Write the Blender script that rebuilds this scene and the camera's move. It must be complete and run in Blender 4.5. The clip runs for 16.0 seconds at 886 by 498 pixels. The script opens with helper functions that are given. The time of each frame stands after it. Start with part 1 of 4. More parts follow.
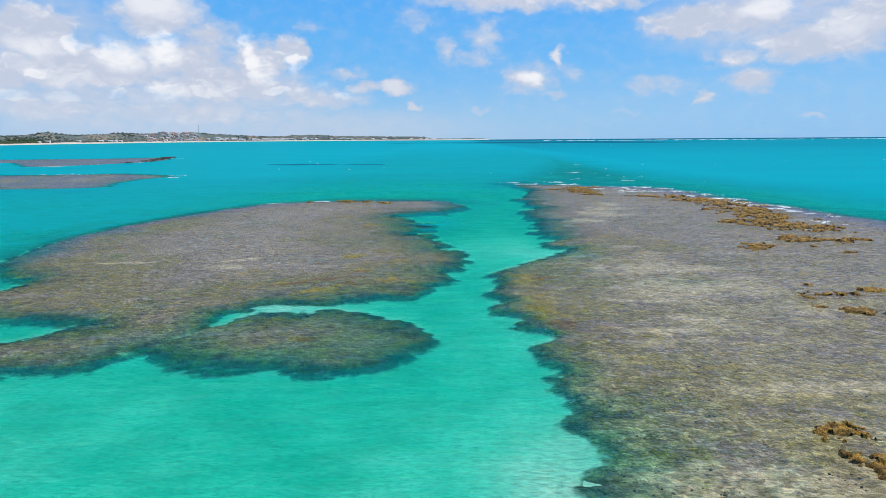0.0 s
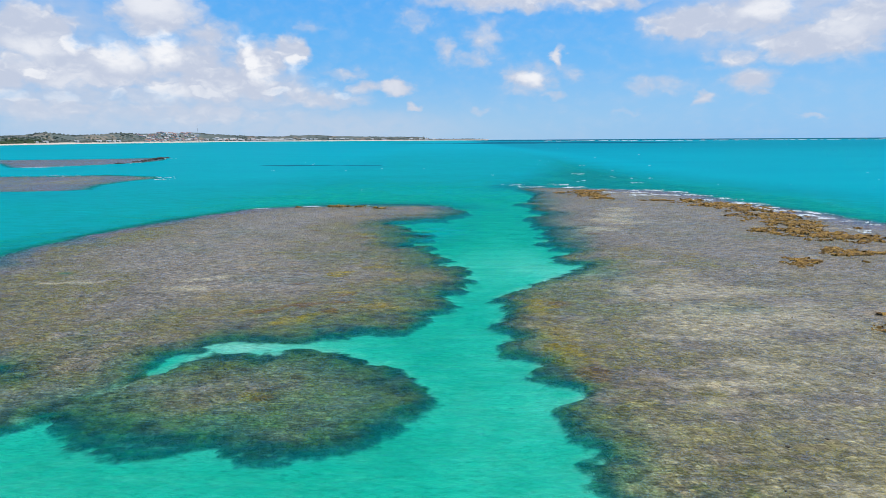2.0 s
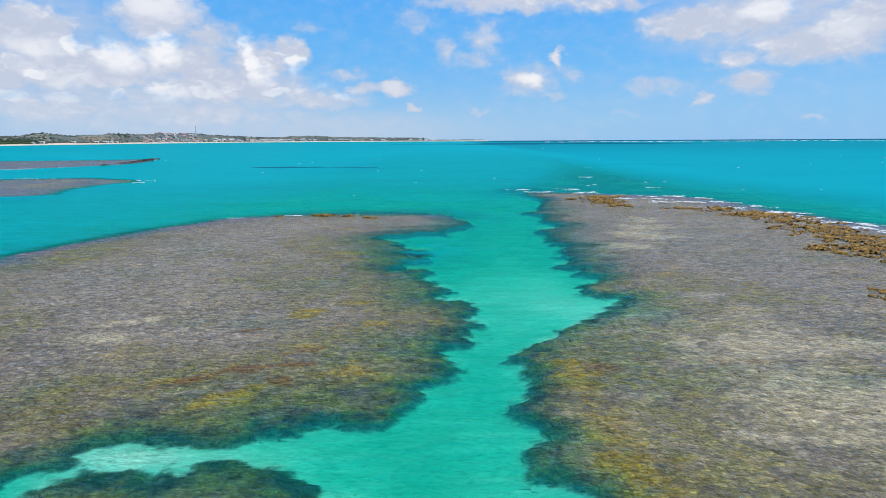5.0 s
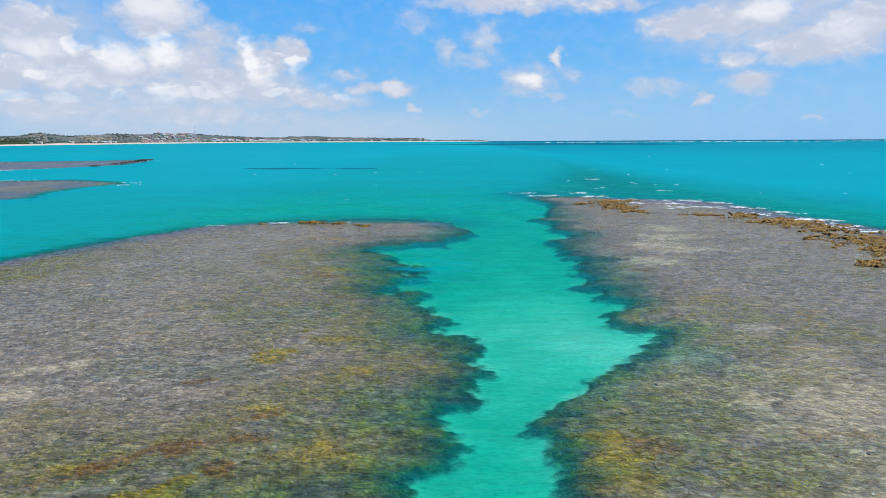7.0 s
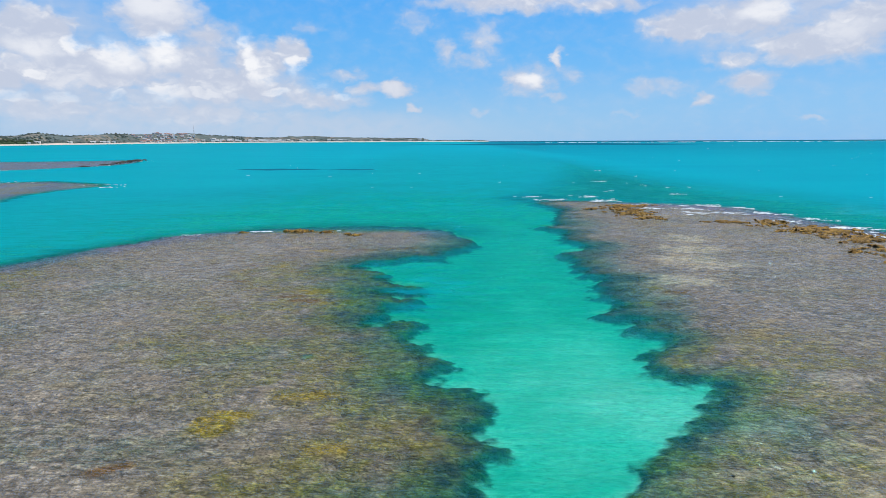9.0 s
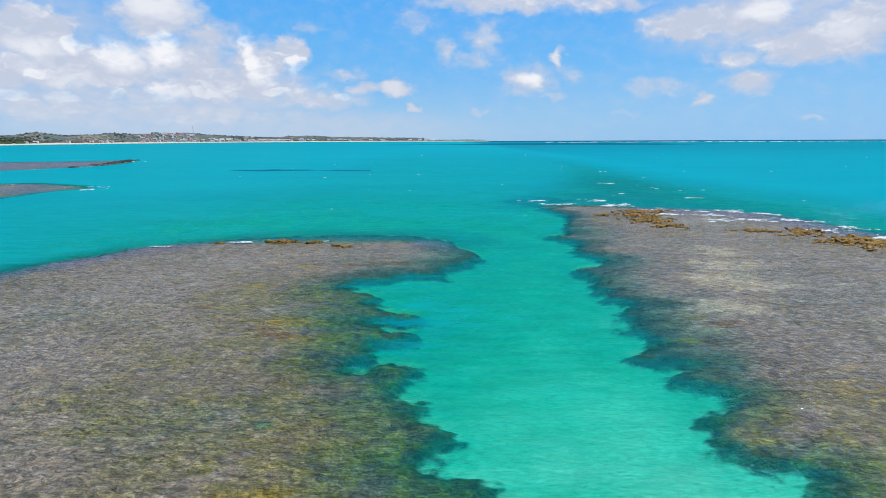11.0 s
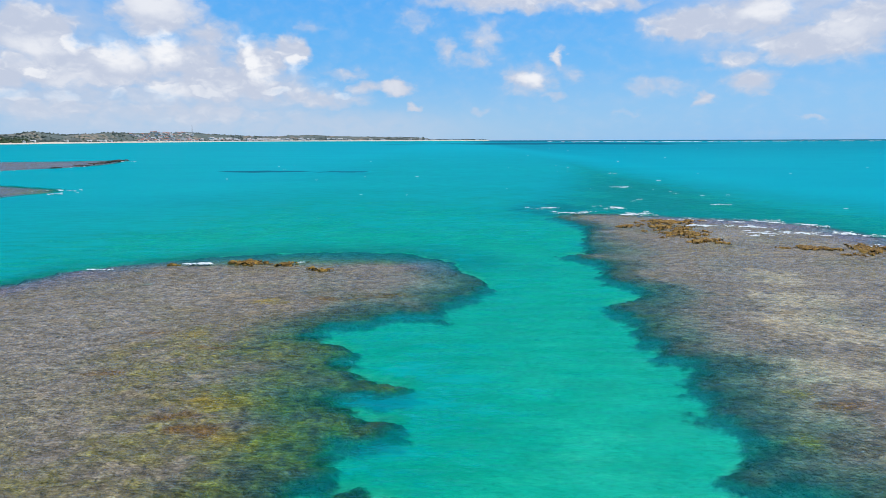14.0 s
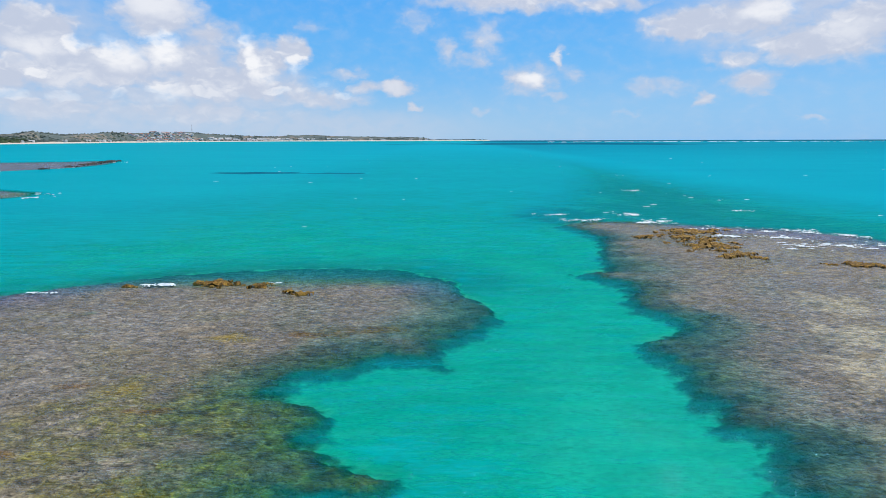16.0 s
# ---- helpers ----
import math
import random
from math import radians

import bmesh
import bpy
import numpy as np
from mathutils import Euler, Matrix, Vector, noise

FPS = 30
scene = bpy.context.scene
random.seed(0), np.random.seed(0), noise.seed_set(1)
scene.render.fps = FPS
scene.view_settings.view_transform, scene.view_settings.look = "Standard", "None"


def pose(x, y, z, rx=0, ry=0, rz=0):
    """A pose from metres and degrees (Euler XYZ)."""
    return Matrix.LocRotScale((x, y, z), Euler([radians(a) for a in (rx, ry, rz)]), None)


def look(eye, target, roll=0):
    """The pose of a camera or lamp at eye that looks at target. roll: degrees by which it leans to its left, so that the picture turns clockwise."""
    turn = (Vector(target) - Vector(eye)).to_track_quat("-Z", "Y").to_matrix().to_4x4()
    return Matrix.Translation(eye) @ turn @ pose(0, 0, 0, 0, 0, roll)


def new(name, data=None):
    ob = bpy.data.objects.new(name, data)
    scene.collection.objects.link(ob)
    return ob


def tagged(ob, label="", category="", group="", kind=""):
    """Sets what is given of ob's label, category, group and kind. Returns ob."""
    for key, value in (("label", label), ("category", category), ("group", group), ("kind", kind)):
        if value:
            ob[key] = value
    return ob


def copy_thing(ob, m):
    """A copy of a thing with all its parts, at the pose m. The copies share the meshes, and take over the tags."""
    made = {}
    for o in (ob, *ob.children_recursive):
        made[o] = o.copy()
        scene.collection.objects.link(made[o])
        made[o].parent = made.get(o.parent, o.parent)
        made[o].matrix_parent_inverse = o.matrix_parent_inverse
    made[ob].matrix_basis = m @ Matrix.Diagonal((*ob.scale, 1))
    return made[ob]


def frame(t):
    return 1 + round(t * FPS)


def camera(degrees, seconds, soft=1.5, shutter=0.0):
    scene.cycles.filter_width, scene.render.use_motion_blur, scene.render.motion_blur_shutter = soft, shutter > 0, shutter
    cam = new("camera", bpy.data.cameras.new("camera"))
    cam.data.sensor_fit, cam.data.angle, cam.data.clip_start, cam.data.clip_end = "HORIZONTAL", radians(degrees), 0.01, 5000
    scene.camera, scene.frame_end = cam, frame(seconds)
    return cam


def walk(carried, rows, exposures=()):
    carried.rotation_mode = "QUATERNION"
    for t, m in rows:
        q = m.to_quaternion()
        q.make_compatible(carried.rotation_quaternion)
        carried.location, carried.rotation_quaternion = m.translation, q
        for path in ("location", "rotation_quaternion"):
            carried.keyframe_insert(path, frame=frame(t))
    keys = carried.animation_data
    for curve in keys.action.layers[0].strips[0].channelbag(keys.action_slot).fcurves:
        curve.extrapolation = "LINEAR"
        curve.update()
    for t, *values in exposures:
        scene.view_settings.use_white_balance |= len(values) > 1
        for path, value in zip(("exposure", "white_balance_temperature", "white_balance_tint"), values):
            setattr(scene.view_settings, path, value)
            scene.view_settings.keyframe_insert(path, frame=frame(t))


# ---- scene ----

# ---------------------------------------------------------------- camera
cam = camera(68, 16.0, soft=0.6)
# seconds, x, y, z, downward tilt, turn to the right, roll
PATH = [
    (0, 0.00, 0.00, 20.00, 9.670, 0.015, -0.375),
    (1, 0.09, 7.73, 19.92, 9.660, 0.030, -0.362),
    (2, 0.17, 15.39, 19.84, 9.641, 0.044, -0.348),
    (3, 0.25, 22.97, 19.78, 9.616, 0.057, -0.334),
    (4, 0.32, 30.50, 19.74, 9.591, 0.069, -0.321),
    (5, 0.39, 37.96, 19.70, 9.568, 0.078, -0.307),
    (6, 0.46, 45.38, 19.67, 9.550, 0.087, -0.293),
    (7, 0.53, 52.75, 19.66, 9.538, 0.093, -0.280),
    (8, 0.60, 60.08, 19.66, 9.533, 0.097, -0.266),
    (9, 0.67, 67.38, 19.67, 9.535, 0.099, -0.253),
    (10, 0.75, 74.66, 19.69, 9.545, 0.098, -0.239),
    (11, 0.83, 81.93, 19.73, 9.559, 0.094, -0.225),
    (12, 0.92, 89.20, 19.77, 9.577, 0.088, -0.212),
    (13, 1.01, 96.48, 19.83, 9.595, 0.078, -0.198),
    (14, 1.11, 103.77, 19.90, 9.610, 0.065, -0.185),
    (15, 1.22, 111.10, 19.98, 9.616, 0.049, -0.171),
    (16, 1.33, 118.46, 20.07, 9.609, 0.029, -0.157),
]


def drone(x, y, z, tilt, turn, roll):
    a, b = radians(tilt), radians(turn)
    way = Vector((math.sin(b) * math.cos(a), math.cos(b) * math.cos(a), -math.sin(a)))
    return look((x, y, z), Vector((x, y, z)) + way * 100, roll)


walk(cam, [(r[0], drone(*r[1:])) for r in PATH])

# ---------------------------------------------------------------- sun and sky
SUN_ELEVATION, SUN_AZIMUTH = 58.0, 42.0  # degrees; azimuth from +y towards +x
sun = new("sun", bpy.data.lights.new("sun", "SUN"))
sun.data.energy, sun.data.angle, sun.data.color = 3.6, radians(0.55), (1.0, 0.96, 0.9)
_e, _a = radians(SUN_ELEVATION), radians(SUN_AZIMUTH)
SUN_WAY = Vector((math.sin(_a) * math.cos(_e), math.cos(_a) * math.cos(_e), math.sin(_e)))
sun.matrix_basis = look(SUN_WAY * 300, (0, 0, 0))


class Nodes:
    """Short hand for node trees."""

    def __init__(self, tree):
        self.tree = tree
        tree.nodes.clear()

    def put(self, kind, **props):
        n = self.tree.nodes.new(kind)
        for k, v in props.items():
            setattr(n, k, v)
        return n

    def link(self, a, b):
        self.tree.links.new(a, b)

    def feed(self, socket, v):
        if isinstance(v, bpy.types.NodeSocket):
            self.tree.links.new(v, socket)
        elif v is not None:
            socket.default_value = v

    def math(self, op, a, b=None, c=None, clamp=False):
        n = self.put("ShaderNodeMath", operation=op, use_clamp=clamp)
        for i, v in enumerate((a, b, c)):
            self.feed(n.inputs[i], v)
        return n.outputs[0]

    def vec(self, op, a, b=None):
        n = self.put("ShaderNodeVectorMath", operation=op)
        self.feed(n.inputs[0], a)
        if b is not None:
            self.feed(n.inputs[1], b)
        return n.outputs["Value"] if op in ("LENGTH", "DOT_PRODUCT") else n.outputs[0]

    def step(self, v, lo, hi, to0=0.0, to1=1.0, smooth=True):
        n = self.put("ShaderNodeMapRange", interpolation_type="SMOOTHSTEP" if smooth else "LINEAR")
        self.feed(n.inputs[0], v)
        for i, k in enumerate((lo, hi, to0, to1)):
            n.inputs[i + 1].default_value = k
        return n.outputs[0]

    def mix(self, f, a, b, blend="MIX"):
        n = self.put("ShaderNodeMix", data_type="RGBA", blend_type=blend)
        self.feed(n.inputs[0], f)
        self.feed(n.inputs[6], a if isinstance(a, bpy.types.NodeSocket) else (*a, 1))
        self.feed(n.inputs[7], b if isinstance(b, bpy.types.NodeSocket) else (*b, 1))
        return n.outputs[2]

    def noise(self, vector, scale, detail=4.0, rough=0.55, distort=0.0):
        n = self.put("ShaderNodeTexNoise")
        self.link(vector, n.inputs["Vector"])
        n.inputs["Scale"].default_value, n.inputs["Detail"].default_value = scale, detail
        n.inputs["Roughness"].default_value, n.inputs["Distortion"].default_value = rough, distort
        return n.outputs[0]

    def attr(self, name):
        return self.put("ShaderNodeAttribute", attribute_name=name).outputs["Fac"]

    def stretch(self, vector, sx, sy, sz=1.0):
        return self.vec("MULTIPLY", vector, (sx, sy, sz))


# each puff of cloud: azimuth, elevation, half width, half height (degrees), thickness
CLOUD_BANK = [(-31.0, 7.5, 4.0, 2.7, 1.0), (-22.6, 9.6, 3.7, 2.4, 1.0), (-28.0, 5.3, 6.7, 2.0, 1.1), (-20.8, 5.9, 5.2, 2.3, 0.9),
              (-15.2, 6.1, 2.7, 2.2, 1.0), (-12.5, 7.0, 1.8, 1.5, 0.9), (-17.9, 4.3, 8.6, 2.0, 0.9), (-30.0, 2.3, 6.9, 1.6, 0.75),
              (-20.0, 2.0, 9.9, 1.5, 0.7), (-10.8, 3.2, 5.2, 1.1, 0.7), (-6.4, 4.2, 1.7, 0.8, 0.7), (-3.8, 4.3, 1.9, 0.8, 0.9),
              (-2.4, 2.6, 0.9, 0.5, 0.8), (-33.0, 4.6, 2.1, 2.3, 0.8), (-8.2, 5.3, 2.1, 0.5, 0.5), (-19.0, 8.1, 3.0, 1.7, 0.7)]
CLOUD_VEIL = [(-18.0, 0.6, 22.0, 2.4, 0.75), (-24.0, 2.6, 15.0, 3.4, 0.85), (-30.0, 7.5, 7.0, 4.0, 0.6), (26.0, 8.8, 10.5, 3.2, 0.85)]
CLOUD_TOPS = [(-22.3, 6.5, 1.7, 1.5, 1.0), (-25.2, 6.0, 2.3, 1.3, 0.9), (-15.6, 7.2, 0.9, 1.1, 1.0), (-14.8, 5.2, 1.0, 1.1, 0.9), (-12.1, 5.7, 0.8, 0.8, 0.9),
              (-21.8, 3.6, 1.6, 0.8, 0.7), (-30.8, 6.6, 2.2, 0.9, 0.7), (-22.5, 10.2, 3.5, 1.4, 0.7), (7.7, 4.9, 1.4, 0.8, 0.9), (9.9, 6.6, 0.6, 0.9, 0.5),
              (-4.0, 4.3, 1.6, 0.6, 0.4), (25.4, 9.4, 2.6, 1.1, 0.8), (30.5, 7.6, 2.6, 0.9, 0.5), (3.7, 8.3, 1.1, 1.1, 0.2), (-28.5, 4.4, 2.0, 0.7, 0.5)]
CLOUD_CRESTS = [(-15.8, 8.1, 0.8, 1.0, 1.0), (-15.4, 6.1, 1.0, 0.9, 1.0), (-12.3, 6.2, 0.8, 0.6, 0.9), (-28.4, 6.8, 1.0, 0.7, 0.9), (-30.9, 5.0, 0.9, 0.4, 0.8), (-22.6, 3.9, 1.3, 0.5, 0.8),
                (-32.4, 3.1, 1.3, 0.5, 0.7), (-10.2, 4.7, 0.9, 0.4, 0.8), (-8.3, 3.7, 1.0, 0.4, 0.8), (-25.7, 3.5, 0.9, 0.5, 0.7), (-29.4, 3.2, 1.0, 0.4, 0.6), (-19.2, 3.7, 1.6, 0.4, 0.6),
                (-13.7, 3.9, 1.4, 0.4, 0.7), (-22.4, 7.2, 1.3, 1.2, 1.0), (-26.2, 6.6, 1.2, 1.0, 0.9)]
CLOUD_TUFTS = [(0.3, 7.1, 1.3, 1.2, 0.55), (3.6, 8.2, 1.9, 1.8, 0.62), (2.7, 6.4, 2.8, 0.8, 0.5), (-2.3, 9.4, 2.1, 1.5, 0.4),
               (-10.8, 8.8, 1.6, 0.7, 0.4), (7.4, 4.8, 2.5, 1.4, 0.8), (9.9, 6.6, 0.6, 1.0, 0.9), (10.7, 5.1, 1.4, 1.0, 0.5),
               (9.6, 3.4, 1.2, 0.4, 0.5), (3.2, 2.3, 1.2, 0.5, 0.5), (5.5, 10.9, 7.8, 0.8, 0.9), (12.8, 10.7, 5.2, 0.9, 0.8)]
CLOUD_DECK = [(20.2, 8.7, 4.4, 1.7, 1.0), (24.2, 9.0, 4.2, 2.0, 1.0), (29.0, 7.0, 5.5, 1.9, 1.0), (31.7, 8.2, 3.0, 2.3, 1.0),
              (24.5, 4.3, 2.3, 1.3, 0.7), (17.9, 4.1, 3.0, 1.0, 0.45), (21.0, 3.2, 0.9, 0.8, 0.7), (25.4, 3.3, 1.5, 0.6, 0.5),
              (29.0, 1.3, 1.6, 0.3, 0.5), (23.2, 6.0, 2.8, 1.0, 0.6), (15.8, 2.1, 1.8, 0.4, 0.4)]


def sky():
    world = bpy.data.worlds.new("sky")
    scene.world = world
    world.use_nodes = True
    n = Nodes(world.node_tree)
    tex = n.put("ShaderNodeTexSky", sky_type="NISHITA", sun_disc=False)
    tex.sun_elevation, tex.sun_rotation = radians(SUN_ELEVATION), radians(SUN_AZIMUTH)
    tex.air_density, tex.dust_density, tex.ozone_density = 1.0, 0.3, 2.5
    way = n.put("ShaderNodeTexCoord").outputs["Generated"]
    xyz = n.put("ShaderNodeSeparateXYZ")
    n.link(way, xyz.inputs[0])
    az = n.math("MULTIPLY", n.math("ARCTAN2", xyz.outputs[0], xyz.outputs[1]), 57.2958)
    el = n.math("MULTIPLY", n.math("ARCSINE", xyz.outputs[2]), 57.2958)
    comb = n.put("ShaderNodeCombineXYZ")
    n.link(az, comb.inputs[0]), n.link(el, comb.inputs[1])
    flat = comb.outputs[0]
    # a clear tropical blue, paler towards the sea; the sky texture takes over higher up
    low = n.mix(n.step(el, 0.0, 7.0), (0.30, 0.56, 0.86), (0.115, 0.46, 0.93))
    low = n.mix(n.step(el, 6.0, 13.0), low, (0.060, 0.40, 0.95))
    low = n.mix(n.math("MULTIPLY", n.step(az, 0.0, 30.0), n.step(el, 9.0, 0.0)), low, (0.22, 0.52, 0.90))
    air = n.vec("MULTIPLY", tex.outputs[0], (0.10, 0.105, 0.11))
    blue = n.mix(n.step(el, 12.0, 40.0, 0.88, 0.0), air, low)
    # billows: warped coordinates, then the puffs
    wob = n.put("ShaderNodeTexNoise")
    n.link(n.stretch(flat, 1.0, 1.5), wob.inputs["Vector"])
    wob.inputs["Scale"].default_value, wob.inputs["Detail"].default_value = 0.55, 4.0
    warped = n.vec("ADD", flat, n.vec("MULTIPLY", n.vec("SUBTRACT", wob.outputs["Color"], (0.5, 0.5, 0.5)), (3.0, 1.8, 0.0)))
    total = None
    for a, e, ra, re, s in CLOUD_BANK + [(a, e, 1.1 * ra, 1.1 * re, 0.82 * s) for a, e, ra, re, s in CLOUD_TUFTS] + CLOUD_DECK:
        d = n.vec("LENGTH", n.vec("MULTIPLY", n.vec("SUBTRACT", warped, (a, e, 0)), (1 / ra, 1 / re, 0)))
        puff = n.step(d, 0.1, 1.4, s, 0.0)
        total = puff if total is None else n.math("SMOOTH_MAX", total, puff, 0.2)
    # scattered cloud over the rest of the sky
    high = n.math("MULTIPLY", n.step(el, 13, 22), n.step(n.noise(n.stretch(flat, 0.06, 0.11), 1.0, 5.0), 0.5, 0.75))
    total = n.math("MAXIMUM", total, n.math("MULTIPLY", high, 0.9))

    veil = 0.0
    for a, e, ra, re, k in CLOUD_VEIL:
        d = n.vec("LENGTH", n.vec("MULTIPLY", n.vec("SUBTRACT", warped, (a, e, 0)), (1 / ra, 1 / re, 0)))
        veil = n.math("MAXIMUM", veil, n.step(d, 0.4, 1.25, k, 0.0))

    def billow(shift, size):
        v = n.vec("ADD", n.stretch(warped, 1.0, 1.35), (0.12 * shift, shift, 3.7))
        cell = n.put("ShaderNodeTexVoronoi", feature="SMOOTH_F1", normalize=True)
        n.link(v, cell.inputs["Vector"])
        cell.inputs["Scale"].default_value, cell.inputs["Detail"].default_value = size, 2.5
        cell.inputs["Roughness"].default_value, cell.inputs["Smoothness"].default_value = 0.5, 0.55
        return n.math("SUBTRACT", 1.0, cell.outputs["Distance"])

    here, above = billow(0.0, 0.62), billow(0.42, 0.62)
    crisp, over = billow(0.0, 1.5), billow(0.2, 1.5)
    grain = n.noise(n.stretch(flat, 1.0, 1.6), 0.7, 4.5, 0.5, 0.3)
    thick = n.math("ADD", total, n.math("ADD", n.math("MULTIPLY", n.math("SUBTRACT", here, 0.62), 0.7), n.math("MULTIPLY", n.math("SUBTRACT", n.math("ADD", grain, n.math("MULTIPLY", crisp, 0.25)), 0.67), 0.6)))
    cover = n.math("MULTIPLY", n.step(thick, 0.06, 0.85), n.step(total, 0.02, 0.3))
    cover = n.math("MAXIMUM", cover, n.math("MULTIPLY", veil, n.step(grain, 0.2, 0.6, 0.6, 1.0)))
    lit = n.math("ADD", n.math("ADD", n.math("MULTIPLY", n.math("SUBTRACT", here, above), 2.2), n.math("MULTIPLY", n.math("SUBTRACT", crisp, over), 0.5)), n.math("MULTIPLY", n.math("SUBTRACT", grain, 0.5), 0.7))
    broad = n.noise(n.stretch(flat, 1.0, 1.5), 0.28, 3.0, 0.5)
    lit = n.math("ADD", lit, n.math("MULTIPLY", n.math("SUBTRACT", broad, 0.5), 1.4))
    lit = n.math("MULTIPLY", n.step(lit, -0.2, 0.9, 0.0, 0.75), n.step(thick, 0.15, 0.9))
    tops = 0.0
    for a, e, ra, re, k in CLOUD_TOPS:
        d = n.vec("LENGTH", n.vec("MULTIPLY", n.vec("SUBTRACT", warped, (a, e, 0)), (1 / ra, 1 / re, 0)))
        tops = n.math("MAXIMUM", tops, n.step(d, 0.2, 1.2, k, 0.0))
    for a, e, ra, re, k in CLOUD_CRESTS:
        d = n.vec("LENGTH", n.vec("MULTIPLY", n.vec("SUBTRACT", warped, (a, e, 0)), (1 / ra, 1 / re, 0)))
        tops = n.math("MAXIMUM", tops, n.step(n.math("ADD", d, n.math("MULTIPLY", n.math("SUBTRACT", grain, 0.5), 0.8)), 0.5, 1.15, k, 0.0))
    tops = n.math("MULTIPLY", tops, n.step(n.math("ADD", n.math("MULTIPLY", here, 0.6), n.math("MULTIPLY", grain, 0.5)), 0.45, 0.72, 0.25, 1.0))
    lit = n.math("MAXIMUM", lit, tops)
    cloud = n.mix(lit, (0.575, 0.62, 0.745), (0.97, 0.96, 0.97))
    cloud = n.mix(n.step(el, 0.3, 5.0, 0.3, 1.0), (0.57, 0.655, 0.80), cloud)
    cover = n.math("MULTIPLY", cover, n.step(el, 0.0, 2.0, 0.82, 0.93))
    colour = n.mix(cover, blue, cloud)
    back = n.put("ShaderNodeBackground")
    n.link(colour, back.inputs[0])
    back.inputs[1].default_value = 1.0
    n.link(back.outputs[0], n.put("ShaderNodeOutputWorld").inputs[0])


sky()


# ---------------------------------------------------------------- fields on the plan
def vnoise(x, y, seed=0):
    """Smooth value noise, -1 to 1, on arrays."""
    xi, yi = np.floor(x).astype(np.int64), np.floor(y).astype(np.int64)
    fx, fy = x - xi, y - yi
    fx, fy = fx * fx * fx * (fx * (fx * 6 - 15) + 10), fy * fy * fy * (fy * (fy * 6 - 15) + 10)

    def lattice(i, j):
        k = (i * 374761393 + j * 668265263 + seed * 974634777) & 0xFFFFFFFF
        k = ((k ^ (k >> 13)) * 1274126177) & 0xFFFFFFFF
        return ((k ^ (k >> 16)) & 0xFFFF) / 32767.5 - 1.0

    a, b = lattice(xi, yi), lattice(xi + 1, yi)
    c, d = lattice(xi, yi + 1), lattice(xi + 1, yi + 1)
    return (a + (b - a) * fx) * (1 - fy) + (c + (d - c) * fx) * fy


def fbm(x, y, size, octaves=4, seed=0, gain=0.5):
    total, amp = 0.0, 1.0
    for k in range(octaves):
        total = total + amp * vnoise(x / size + 17.3 * k, y / size - 9.1 * k, seed + k)
        size, amp = size / 2.03, amp * gain
    return total


def ridged(x, y, size, octaves=4, seed=0, gain=0.5):
    total, amp = 0.0, 1.0
    for k in range(octaves):
        total = total + amp * (1 - 2 * np.abs(vnoise(x / size + 5.7 * k, y / size + 3.3 * k, seed + k)))
        size, amp = size / 2.03, amp * gain
    return total


def smooth(lo, hi, v):
    s = np.clip((v - lo) / (hi - lo), 0, 1)
    return s * s * (3 - 2 * s)


def inside(x, y, outline):
    """Distance to an outline on the plan, positive inside."""
    pts = np.array(outline, float)
    best = np.full(np.shape(x), 1e18)
    odd = np.zeros(np.shape(x), bool)
    for (ax, ay), (bx, by) in zip(pts, np.roll(pts, -1, 0)):
        ex, ey = bx - ax, by - ay
        u = np.clip(((x - ax) * ex + (y - ay) * ey) / (ex * ex + ey * ey), 0, 1)
        best = np.minimum(best, (x - ax - u * ex) ** 2 + (y - ay - u * ey) ** 2)
        if by != ay:
            odd ^= ((ay > y) != (by > y)) & (x < ax + (y - ay) * ex / (by - ay))
    return np.where(odd, 1, -1) * np.sqrt(best)


def blob(x, y, cx, cy, rx, ry, turn=0.0):
    c, s = math.cos(radians(turn)), math.sin(radians(turn))
    u, v = (x - cx) * c + (y - cy) * s, -(x - cx) * s + (y - cy) * c
    return np.exp(-(u / rx) ** 2 - (v / ry) ** 2)


# outlines of the reefs on the plan, in metres
WEST_REEF = [(8, 197), (7.9, 191), (6.5, 187), (1.7, 182), (1.2, 176), (-3.5, 177), (-7.3, 174), (-10.8, 172), (-12, 169.2), (-9, 167.6), (-7.4, 164.8),
             (-7.2, 160.3), (-5.4, 157.3), (-1.9, 155), (-3.3, 153.3), (-7, 152.6), (-3.6, 149.6), (-2.8, 147), (-5.3, 145), (-6.3, 143), (-5.8, 141), (-7.5, 138.4)]
WEST_REEF += [(-6.5, 136.8), (-1.8, 136.4), (-2.9, 134.6), (-2.7, 132.5), (-0.8, 130.3), (-1, 128), (1.1, 126), (2.2, 124), (1.6, 122.3), (-0.2, 119.9), (1.5, 118.7), (3.9, 117.5),
              (4.3, 113.8), (3.8, 111), (4.6, 108), (4.2, 106), (2.8, 104.2), (3.6, 100.4), (1.2, 98.5), (0.8, 96.8), (2, 93.7), (1.1, 91), (-0.2, 90), (-1.1, 86.9), (-2.7, 83.4),
              (-4.2, 81.7), (-8.4, 82.4), (-12.2, 80), (-14.5, 78.3), (-17, 77.8), (-20, 78.8), (-21.6, 78.6), (-23.4, 76.8), (-25.4, 72.4), (-23.6, 74), (-22.2, 75)]
